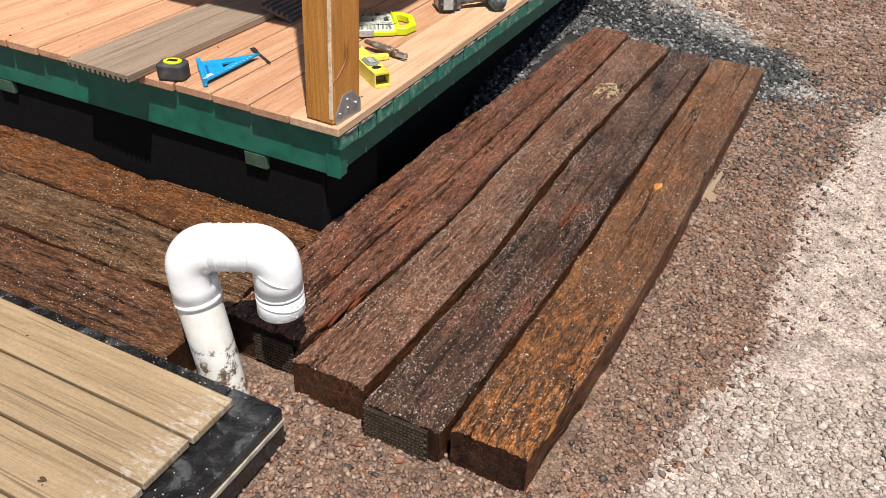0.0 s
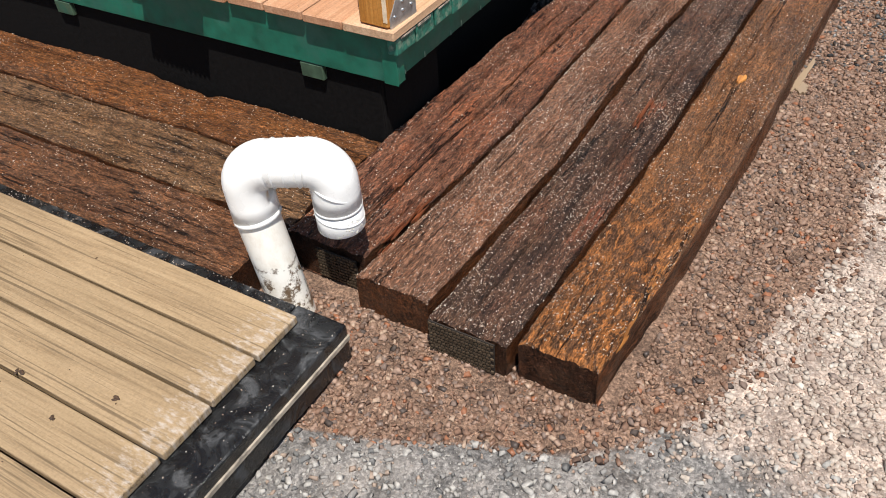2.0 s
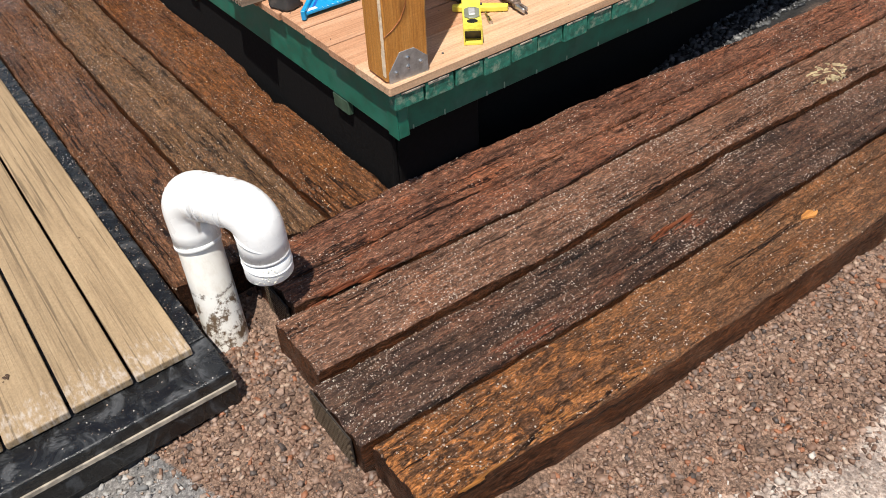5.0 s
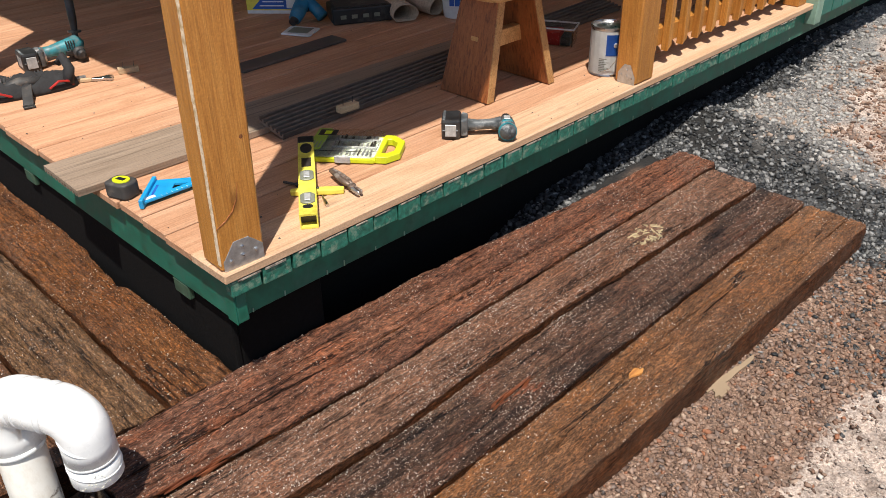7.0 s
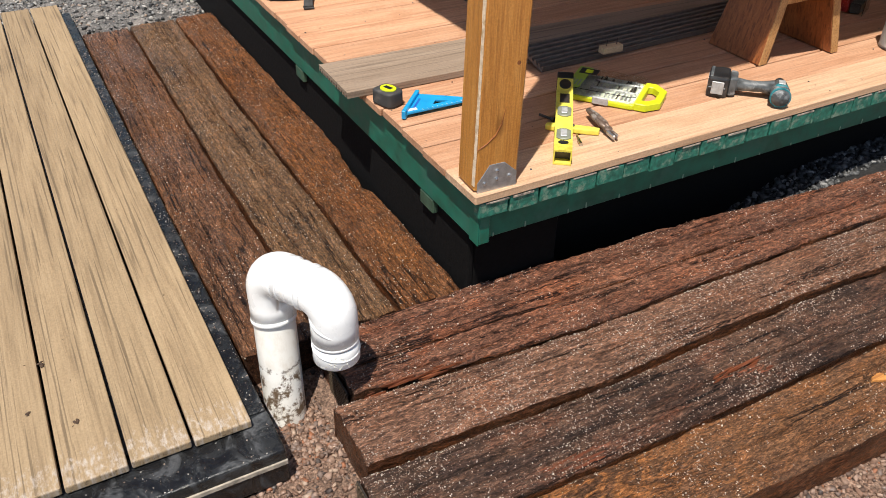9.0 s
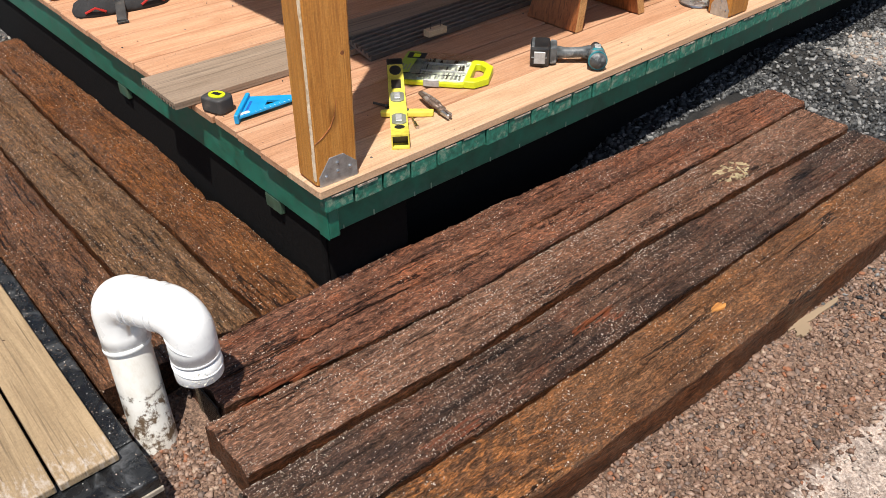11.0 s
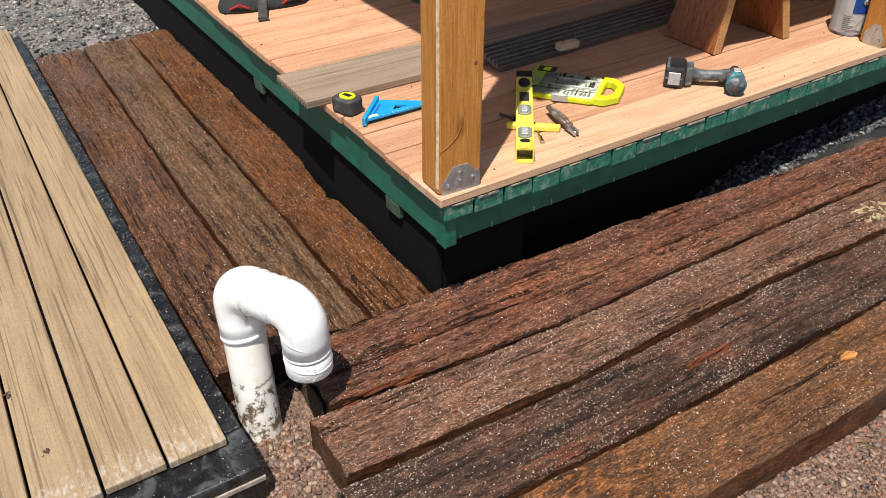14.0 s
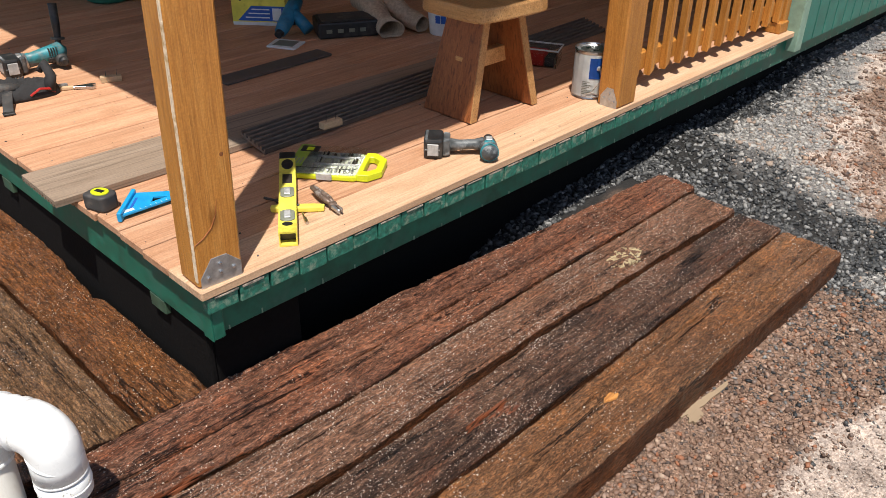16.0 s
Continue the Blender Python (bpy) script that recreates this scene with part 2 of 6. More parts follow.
M_COMP = wood("composite_board", (0.185, 0.125, 0.068), (0.325, 0.232, 0.132), (0.39, 0.285, 0.17), 0, 0.65, 0.7, lines=0.65, bumpy=0.6)


def scuffed_end(m, lo, hi, colour):
    """Pale scuffs towards the end of a board, between lo and hi along its length."""
    t = m.node_tree
    b = t.nodes["Principled BSDF"]
    old = b.inputs["Base Color"].links[0].from_socket
    sep = t.nodes.new("ShaderNodeSeparateXYZ")
    put(t, sep.inputs[0], t.nodes.new("ShaderNodeTexCoord").outputs["Object"])
    n = fbm(t, coord(t, (5.0, 11.0, 1.0)), 7.0, 7, 0.75)
    k = calc(t, "MULTIPLY", calc(t, "DIVIDE", calc(t, "SUBTRACT", sep.outputs[0], lo), hi - lo), 0.34)
    put(t, b.inputs["Base Color"], mixc(t, ramp(t, calc(t, "ADD", n, calc(t, "MINIMUM", calc(t, "MAXIMUM", k, 0.0), 0.25)), [(0.72, 0.0), (0.88, 0.7)]), old, colour))


scuffed_end(M_COMP, 1.36, 1.56, (0.50, 0.44, 0.39))
M_COMP_GREY = wood("composite_weathered", (0.20, 0.145, 0.10), (0.30, 0.225, 0.165), (0.36, 0.285, 0.21), 1, 0.65, 0.6)
M_GROOVE = plain("composite_underside", (0.135, 0.105, 0.085), 0.65, vary=0.25, scale=40)
M_STRIP = plain("slate_plank", (0.105, 0.085, 0.072), 0.6, vary=0.3, scale=40)
M_BLOCKWOOD = wood("pine_offcut", (0.45, 0.30, 0.16), (0.58, 0.42, 0.25), (0.66, 0.5, 0.33), 0, 0.7)
M_GREEN = plain("green_paint", (0.010, 0.128, 0.082), 0.5, vary=0.35, scale=14, bumpy=0.25, dirt=(0.03, 0.13, 0.095))
M_GREEN_WORN = plain("green_paint_worn", (0.022, 0.145, 0.10), 0.6, vary=0.5, scale=60, bumpy=0.6, dirt=(0.20, 0.27, 0.20))
M_GREEN_PALE = plain("green_paint_pale", (0.22, 0.33, 0.25), 0.65, vary=0.2, scale=18)
M_BEARER = plain("green_daubed_timber", (0.045, 0.085, 0.05), 0.7, vary=0.35, scale=25, bumpy=0.3, dirt=(0.02, 0.10, 0.065))
M_GREEN_WALL = plain("green_siding", (0.035, 0.17, 0.13), 0.6, vary=0.2, scale=9, bumpy=0.2)
M_TAR = wet_tar()
M_TAPE_EDGE = plain("pale_timber_edge", (0.34, 0.29, 0.23), 0.8, vary=0.4, scale=40, bumpy=0.5, dirt=(0.03, 0.03, 0.03))
# black membrane; also the sheet that stands in for shade under the deck
M_MESH_AND_SHADE = plain("membrane_and_shade_black", (0.0045, 0.004, 0.004), 0.9, vary=0.6, scale=60, bumpy=0.6)
M_MESH_AND_SHADE.node_tree.nodes["Principled BSDF"].inputs["Specular IOR Level"].default_value = 0.15
M_PVC = plain("white_pvc", (0.88, 0.88, 0.87), 0.28, vary=0.03, scale=20, bumpy=0.04)
M_BARE = plain("bare_sapwood", (0.76, 0.60, 0.42), 0.75, vary=0.2, scale=60, bumpy=0.4, dirt=(0.50, 0.33, 0.16))
M_SEAM = plain("pipe_seam", (0.30, 0.30, 0.31), 0.6, vary=0.2)
M_CRUST = plain("lime_crust", (0.68, 0.66, 0.55), 0.7, vary=0.2, scale=90)
M_DIRT = plain("dark_dirt", (0.060, 0.033, 0.018), 0.8, vary=0.4, scale=90, bumpy=0.5)
M_GALV = plain("galvanised_steel", (0.46, 0.47, 0.48), 0.42, 0.85, vary=0.2, scale=70)
M_PLATE = plain("rusted_nail_plate", (0.10, 0.073, 0.048), 0.55, 0.5, vary=0.4, scale=50, bumpy=0.5)
M_PLATE_DARK = plain("nail_plate_slot", (0.02, 0.014, 0.01), 0.7, vary=0.3)
M_STEEL = plain("bright_steel", (0.55, 0.55, 0.55), 0.3, 1.0, vary=0.15)
M_DARK_STEEL = plain("dark_steel", (0.09, 0.075, 0.065), 0.45, 0.7, vary=0.4)
M_BLACK = plain("black_plastic", (0.018, 0.018, 0.019), 0.45, vary=0.4, dirt=(0.06, 0.055, 0.05))
M_CHARCOAL = plain("charcoal_rubber", (0.045, 0.043, 0.042), 0.6, vary=0.3, dirt=(0.12, 0.10, 0.085))
M_GRIP = plain("dusty_grip", (0.085, 0.092, 0.095), 0.5, vary=0.5, scale=40, bumpy=0.3, dirt=(0.26, 0.27, 0.27))
M_SILVER_LABEL = plain("silver_label", (0.38, 0.38, 0.37), 0.35, vary=0.3, scale=60)
M_TEAL = plain("teal_plastic", (0.03, 0.19, 0.22), 0.45, vary=0.45, scale=45, dirt=(0.12, 0.17, 0.17))
M_BLUE = plain("blue_plastic", (0.012, 0.30, 0.62), 0.4, vary=0.12)
M_LIME = plain("lime_plastic", (0.56, 0.64, 0.015), 0.4, vary=0.1)
M_YELLOW = plain("yellow_paint", (0.80, 0.69, 0.10), 0.4, vary=0.1, dirt=(0.5, 0.42, 0.05))
M_GREYGREEN = plain("vial_frame", (0.21, 0.22, 0.17), 0.4, vary=0.2)
M_LIME_DULL = plain("lime_print", (0.30, 0.40, 0.045), 0.45, vary=0.15)
M_WELL = plain("bit_insert", (0.45, 0.47, 0.38), 0.5, vary=0.3, scale=60)
M_BLUE_TOOL = plain("blue_tool_plastic", (0.012, 0.145, 0.26), 0.45, vary=0.25, scale=30, dirt=(0.05, 0.17, 0.24))
M_WORN_TOOL = plain("worn_tool_steel", (0.18, 0.125, 0.095), 0.45, 0.35, vary=0.5, scale=70, bumpy=0.4, dirt=(0.42, 0.38, 0.34))
M_WHITE = plain("white_plastic", (0.72, 0.73, 0.72), 0.45, vary=0.1)
M_RED = plain("red_plastic", (0.42, 0.02, 0.015), 0.45, vary=0.2)
M_BLUE_DARK = plain("blue_print", (0.02, 0.10, 0.42), 0.45, vary=0.15)
M_CANVAS = plain("canvas_cloth", (0.46, 0.35, 0.25), 0.9, vary=0.25, scale=60, bumpy=0.5)
M_FABRIC = plain("black_fabric", (0.022, 0.021, 0.022), 0.9, vary=0.4, scale=90, bumpy=0.5)
M_PUTTY = plain("dried_putty", (0.42, 0.34, 0.20), 0.7, vary=0.3, scale=80, bumpy=0.5)
M_MUD = plain("muddy_water", (0.32, 0.235, 0.155), 0.12, vary=0.08, scale=6, bumpy=0.02)


def clear_plastic(name, tint):
    m, t, b = mk(name, 0.12)
    b.inputs["Base Color"].default_value = (*tint, 1)
    b.inputs["Transmission Weight"].default_value = 1.0
    b.inputs["IOR"].default_value = 1.12
    return m


M_CLEAR = clear_plastic("clear_plastic", (0.96, 0.97, 0.94))


def dirty_pvc():
    m, t, b = mk("dirty_pvc", 0.35)
    n = fbm(t, coord(t, (1, 1, 0.6)), 26.0, 7, 0.7)
    z = t.nodes.new("ShaderNodeSeparateXYZ")
    put(t, z.inputs[0], t.nodes.new("ShaderNodeTexCoord").outputs["Object"])
    low = ramp(t, calc(t, "ADD", z.outputs[2], calc(t, "MULTIPLY", n, 0.10)), [(0.19, 1.0), (0.235, 0.0)])
    c = mixc(t, ramp(t, n, [(0.45, 0.0), (0.75, 0.6)]), (0.80, 0.775, 0.72), (0.55, 0.47, 0.37))
    mud = ramp(t, fbm(t, coord(t, (1, 1, 1.0)), 18.0, 8, 0.75), [(0.50, 0.0), (0.57, 1.0)])
    c = mixc(t, calc(t, "MULTIPLY", low, mud), c, (0.13, 0.085, 0.05))
    tide = calc(t, "ABSOLUTE", calc(t, "SUBTRACT", calc(t, "ADD", z.outputs[2], calc(t, "MULTIPLY", fbm(t, coord(t), 22.0, 6, 0.7), 0.06)), 0.196))
    torn = ramp(t, fbm(t, coord(t), 30.0, 5, 0.6), [(0.44, 0.0), (0.50, 0.95)])
    c = mixc(t, calc(t, "MULTIPLY", ramp(t, tide, [(0.0022, 1.0), (0.0045, 0.0)]), torn), c, (0.10, 0.065, 0.04))
    put(t, b.inputs["Base Color"], c)
    bump(t, b, n, 0.1, 0.003)
    return m


M_PVC_DIRTY = dirty_pvc()


def ground_mat():
    """Soil and fines: wet brown, grey and dry tan stretches, each with grit."""
    m, t, b = mk("gravel_ground", 0.9)
    brown = t.nodes.new("ShaderNodeAttribute")
    brown.attribute_name = "brown"
    grey = t.nodes.new("ShaderNodeAttribute")
    grey.attribute_name = "grey"
    v = coord(t)
    big = fbm(t, v, 2.6, 6, 0.65)
    fine = fbm(t, v, 120.0, 8, 0.85)
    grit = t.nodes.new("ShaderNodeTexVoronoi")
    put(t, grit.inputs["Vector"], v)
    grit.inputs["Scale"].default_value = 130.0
    c_dry = ramp(t, fine, [(0.40, (0.27, 0.21, 0.17)), (0.5, (0.46, 0.38, 0.325)), (0.60, (0.58, 0.51, 0.45))])
    c_brn = ramp(t, fine, [(0.40, (0.070, 0.042, 0.029)), (0.5, (0.205, 0.130, 0.090)), (0.60, (0.36, 0.245, 0.178))])
    c_gry = ramp(t, fine, [(0.38, (0.06, 0.06, 0.06)), (0.5, (0.165, 0.163, 0.16)), (0.62, (0.31, 0.305, 0.295))])
    dust = fbm(t, v, 4.2, 6, 0.7, 0.6)
    c_gry = mixc(t, ramp(t, dust, [(0.44, 0.0), (0.62, 0.6)]), c_gry, ramp(t, fine, [(0.3, (0.27, 0.25, 0.23)), (0.7, (0.47, 0.445, 0.415))]))
    soft = calc(t, "MULTIPLY", calc(t, "SUBTRACT", big, 0.5), 0.9)
    wb = ramp(t, calc(t, "ADD", brown.outputs["Fac"], soft), [(0.42, 0.0), (0.58, 1.0)])
    wg = ramp(t, calc(t, "ADD", grey.outputs["Fac"], soft), [(0.40, 0.0), (0.62, 1.0)])
    c = mixc(t, wg, c_dry, c_gry)
    c = mixc(t, wb, c, c_brn)
    # ground colour darkened for the deck's shade and for damp chippings
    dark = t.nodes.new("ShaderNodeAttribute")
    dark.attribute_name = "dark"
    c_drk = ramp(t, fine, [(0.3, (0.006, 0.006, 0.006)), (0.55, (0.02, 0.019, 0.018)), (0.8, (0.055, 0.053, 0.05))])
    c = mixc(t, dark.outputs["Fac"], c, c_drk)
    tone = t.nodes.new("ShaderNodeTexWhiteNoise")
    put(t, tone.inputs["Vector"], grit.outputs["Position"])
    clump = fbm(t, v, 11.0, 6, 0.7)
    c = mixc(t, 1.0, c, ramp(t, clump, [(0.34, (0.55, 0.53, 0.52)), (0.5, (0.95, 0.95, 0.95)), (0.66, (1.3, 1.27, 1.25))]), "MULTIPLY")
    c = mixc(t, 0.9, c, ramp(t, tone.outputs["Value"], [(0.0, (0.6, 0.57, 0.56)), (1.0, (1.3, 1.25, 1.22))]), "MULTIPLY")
    put(t, b.inputs["Base Color"], c)
    h = calc(t, "SUBTRACT", fine, calc(t, "MULTIPLY", grit.outputs["Distance"], 0.9))
    bump(t, b, h, 0.7, 0.005)
    return m


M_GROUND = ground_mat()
M_ST_BROWN = island("stones_brown", [(0, (0.205, 0.118, 0.080)), (0.25, (0.275, 0.175, 0.125)), (0.45, (0.115, 0.068, 0.048)), (0.58, (0.335, 0.225, 0.170)), (0.74, (0.19, 0.135, 0.110)), (0.86, (0.41, 0.295, 0.22)), (0.91, (0.075, 0.056, 0.048)), (0.95, (0.30, 0.125, 0.065))], 0.75, True)
M_ST_TAN = island("stones_tan", [(0, (0.39, 0.315, 0.265)), (0.3, (0.44, 0.37, 0.318)), (0.55, (0.345, 0.265, 0.22)), (0.68, (0.48, 0.415, 0.36)), (0.88, (0.27, 0.21, 0.18)), (0.94, (0.60, 0.54, 0.48))], 0.85)
M_ST_GREY = island("stones_grey", [(0, (0.264, 0.252, 0.240)), (0.25, (0.360, 0.344, 0.324)), (0.5, (0.160, 0.158, 0.156)), (0.64, (0.432, 0.412, 0.388)), (0.82, (0.336, 0.256, 0.204))], 0.8)
# dark chippings and crumbs; also gravel coloured for the shade along the deck
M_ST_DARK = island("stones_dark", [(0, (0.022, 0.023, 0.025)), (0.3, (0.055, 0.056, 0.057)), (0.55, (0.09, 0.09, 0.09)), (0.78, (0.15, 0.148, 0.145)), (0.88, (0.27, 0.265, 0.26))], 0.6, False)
# bright colours so that the grit also passes for glints of wet wood
M_GRIT_GLINTS = island("grit", [(0, (0.44, 0.36, 0.30)), (0.3, (0.24, 0.16, 0.12)), (0.55, (0.64, 0.58, 0.52)), (0.8, (0.32, 0.24, 0.19))], 0.3)


# ---- mesh helpers ----
def thing(name, label, category, m=None, group="", kind=""):
    ob = new(name)
    ob.empty_display_size = 0.05
    if m is not None:
        ob.matrix_world = m
    return tagged(ob, label, category, group, kind)


def part(name, bm, material, parent=None, label="", m=None, smooth=False):
    me = bpy.data.meshes.new(name)
    bm.to_mesh(me)
    bm.free()
    if smooth:
        me.polygons.foreach_set("use_smooth", [True] * len(me.polygons))
    me.materials.append(material)
    ob = new(name, me)
    ob.parent = parent
    if m is not None:
        ob.matrix_basis = m
    return tagged(ob, label)


def box(x0, x1, y0, y1, z0, z1, bev=0.003, seg=1):
    bm = bmesh.new()
    bmesh.ops.create_cube(bm, size=1.0)
    for v in bm.verts:
        v.co = Vector((x0 if v.co.x < 0 else x1, y0 if v.co.y < 0 else y1, z0 if v.co.z < 0 else z1))
    if bev:
        bmesh.ops.bevel(bm, geom=bm.edges[:], offset=bev, segments=seg, affect="EDGES", profile=0.5)
    return bm


def prism(pts, z0, z1, bev=0.0, seg=2):
    """An outline in the plane, given thickness."""
    bm = bmesh.new()
    f = bm.faces.new([bm.verts.new((x, y, z0)) for x, y in pts])
    up = bmesh.ops.extrude_face_region(bm, geom=[f])
    for v in up["geom"]:
        if isinstance(v, bmesh.types.BMVert):
            v.co.z = z1
    bmesh.ops.recalc_face_normals(bm, faces=bm.faces[:])
    if bev:
        bmesh.ops.bevel(bm, geom=bm.edges[:], offset=bev, segments=seg, affect="EDGES", profile=0.5)
    return bm


def lathe(profile, seg=32, m=None):
    """A turned shape round z from (radius, height) pairs."""
    bm = bmesh.new()
    rings = []
    for r, z in profile:
        rings.append([bm.verts.new((r * math.cos(2 * math.pi * i / seg), r * math.sin(2 * math.pi * i / seg), z)) for i in range(seg)])
    for a, b in zip(rings, rings[1:]):
        for i in range(seg):
            bm.faces.new((a[i], a[(i + 1) % seg], b[(i + 1) % seg], b[i]))
    bm.faces.new(rings[0][::-1])
    bm.faces.new(rings[-1])
    if m is not None:
        bm.transform(m)
    bmesh.ops.recalc_face_normals(bm, faces=bm.faces[:])
    return bm


def sweep(path, radii, seg=24, caps=True):
    """A tube along a list of places."""
    bm = bmesh.new()
    pts = [Vector(p) for p in path]
    if not isinstance(radii, (list, tuple)):
        radii = [radii] * len(pts)
    side, rings = None, []
    for i, p in enumerate(pts):
        d = (pts[min(i + 1, len(pts) - 1)] - pts[max(i - 1, 0)]).normalized()
        if side is None:
            side = d.orthogonal().normalized()
        side = (side - d * side.dot(d)).normalized()
        up = d.cross(side)
        rings.append([bm.verts.new(p + radii[i] * (math.cos(a) * side + math.sin(a) * up)) for a in (2 * math.pi * k / seg for k in range(seg))])
    for a, b in zip(rings, rings[1:]):
        for i in range(seg):
            bm.faces.new((a[i], a[(i + 1) % seg], b[(i + 1) % seg], b[i]))
    if caps:
        bm.faces.new(rings[0][::-1])
        bm.faces.new(rings[-1])
    bmesh.ops.recalc_face_normals(bm, faces=bm.faces[:])
    return bm


def joined(*bms):
    """Several shapes as one mesh."""
    out = bmesh.new()
    for bm in bms:
        me = bpy.data.meshes.new("tmp")
        bm.to_mesh(me)
        bm.free()
        out.from_mesh(me)
        bpy.data.meshes.remove(me)
    return out


def moved(bm, m):
    bm.transform(m)
    return bm


def at_z(x, y, z, turn=0.0):
    return pose(x, y, z, 0, 0, turn)


def smooth_step(a, b, v):
    k = np.clip((v - a) / (b - a), 0, 1)
    return k * k * (3 - 2 * k)


# ---- ground ----
EDGE_Y = np.array([-0.6, -0.05, 0.06, 0.23, 0.445, 0.82, 1.4, 2.3, 3.2, 4.5, 7.0])
EDGE_X = np.array([-0.3, 0.0, 0.33, 0.755, 0.93, 1.08, 1.14, 1.18, 1.33, 1.75, 2.4])


def wobble(x, y):
    return (np.sin(3.1 * x + 1.7 * y) + np.sin(-2.3 * x + 4.1 * y + 1.0) + np.sin(7.3 * x - 5.1 * y + 2.0) * 0.5) / 2.5


def height(x, y):
    """The height of the ground at x, y."""
    z = 0.012 * wobble(x * 1.7, y * 1.7) + 0.006 * wobble(x * 5.3 + 1, y * 5.1) + 0.0035 * wobble(x * 15.1, y * 14.3)
    bank = smooth_step(1.75, 3.3, y) * (1 - smooth_step(0.0, 0.95, x))
    z = z + 0.10 * bank + 0.06 * smooth_step(3.4, 5.5, y) * (1 - smooth_step(-0.2, 1.6, x))
    mound = np.exp(-((x + 0.02) / 0.34) ** 2 - ((y - 3.68) / 0.26) ** 2)
    z = z + 0.085 * mound
    pit = (1 - smooth_step(-0.24, -0.16, x)) * smooth_step(0.93, 0.99, y) * (1 - smooth_step(1.7, 2.6, y)) * smooth_step(-3.6, -3.0, x)
    z = z - 0.13 * pit
    z = z + 0.07 * (1 - smooth_step(-3.35, -3.05, x)) * (1 - smooth_step(1.2, 1.6, y))
    track = smooth_step(1.16, 1.22, x) * (1 - smooth_step(1.5, 1.6, x)) * smooth_step(1.2, 1.5, y) * (1 - smooth_step(2.6, 3.0, y))
    z = z + 0.010 * track * np.sin(2 * np.pi * (y + 0.7 * x) / 0.085)
    comp = (1 - smooth_step(0.0, 0.12, x)) * (1 - smooth_step(0.12, 0.22, y)) * smooth_step(-3.3, -3.1, x)
    return z - 0.12 * comp


def zones(x, y):
    """How brown and how grey the ground is at x, y."""
    d = np.interp(y, EDGE_Y, EDGE_X) - x + 0.05 * wobble(2.5 * x, 2.5 * y)
    brown = smooth_step(-0.14, 0.12, d)
    rim = np.interp(y, [3.2, 3.6, 4.1, 5.0, 7.0], [1.0, 0.85, 0.25, 0.0, -0.2]) + 0.12 * wobble(3 * x, 3 * y)
    back = smooth_step(3.05, 3.35, y + 0.1 * wobble(3 * x, 2 * y)) * (1 - smooth_step(-0.1, 0.35, x - rim))
    left = 1 - smooth_step(-3.3, -3.0, x)
    inner = (1 - smooth_step(-0.25, -0.15, x)) * smooth_step(1.6, 2.2, y)
    front = 1 - smooth_step(0.15, 0.75, y + 0.25 * (x - 1.2))
    grey = np.clip(np.maximum.reduce([back, left, inner, 0.75 * front]), 0, 1)
    brown = brown * (1 - np.maximum.reduce([back, left, inner])) * (1 - 0.45 * smooth_step(3.3, 4.2, y))
    return brown, grey


def damp_and_shade(x, y):
    """Painted shade beside and under the porch deck, damp dark chippings past the ties."""
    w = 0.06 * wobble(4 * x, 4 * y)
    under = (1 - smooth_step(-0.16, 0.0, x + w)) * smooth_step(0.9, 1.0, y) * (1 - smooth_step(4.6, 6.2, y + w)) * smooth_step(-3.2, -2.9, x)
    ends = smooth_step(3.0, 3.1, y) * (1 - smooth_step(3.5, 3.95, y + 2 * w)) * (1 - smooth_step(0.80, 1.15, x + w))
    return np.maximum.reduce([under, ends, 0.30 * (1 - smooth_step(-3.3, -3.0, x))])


def build_ground():
    far = np.array([3.0, 6, 12, 25, 60, 150, 400, 1200])
    xs = np.concatenate([-5.0 - far[::-1], np.arange(-5.0, -0.4, 0.08), np.arange(-0.4, 2.6, 0.025), np.arange(2.6, 5.0, 0.1), 5.0 + far])
    ys = np.concatenate([-2.5 - far[::-1], np.arange(-2.5, -0.6, 0.08), np.arange(-0.6, 4.6, 0.025), np.arange(4.6, 9.0, 0.08), 9.0 + far])
    gx, gy = np.meshgrid(xs, ys)
    gz = height(gx, gy)
    gz[(np.abs(gx) > 8) | (gy > 12) | (gy < -5)] *= 0.2
    nx, ny = len(xs), len(ys)
    verts = np.stack([gx.ravel(), gy.ravel(), gz.ravel()], 1)
    i = np.arange(nx * ny).reshape(ny, nx)
    faces = np.stack([i[:-1, :-1], i[:-1, 1:], i[1:, 1:], i[1:, :-1]], -1).reshape(-1, 4)
    me = bpy.data.meshes.new("ground")
    me.from_pydata(verts.tolist(), [], faces.tolist())
    brown, grey = zones(gx.ravel(), gy.ravel())
    for name, values in (("brown", brown), ("grey", grey), ("dark", damp_and_shade(gx.ravel(), gy.ravel()))):
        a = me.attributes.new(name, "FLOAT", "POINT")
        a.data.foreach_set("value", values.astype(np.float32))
    me.polygons.foreach_set("use_smooth", [True] * len(me.polygons))
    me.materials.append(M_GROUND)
    tagged(new("ground", me), "gravel yard of wet brown soil, dry tan fines and grey chippings", "ground", kind="structure")


build_ground()


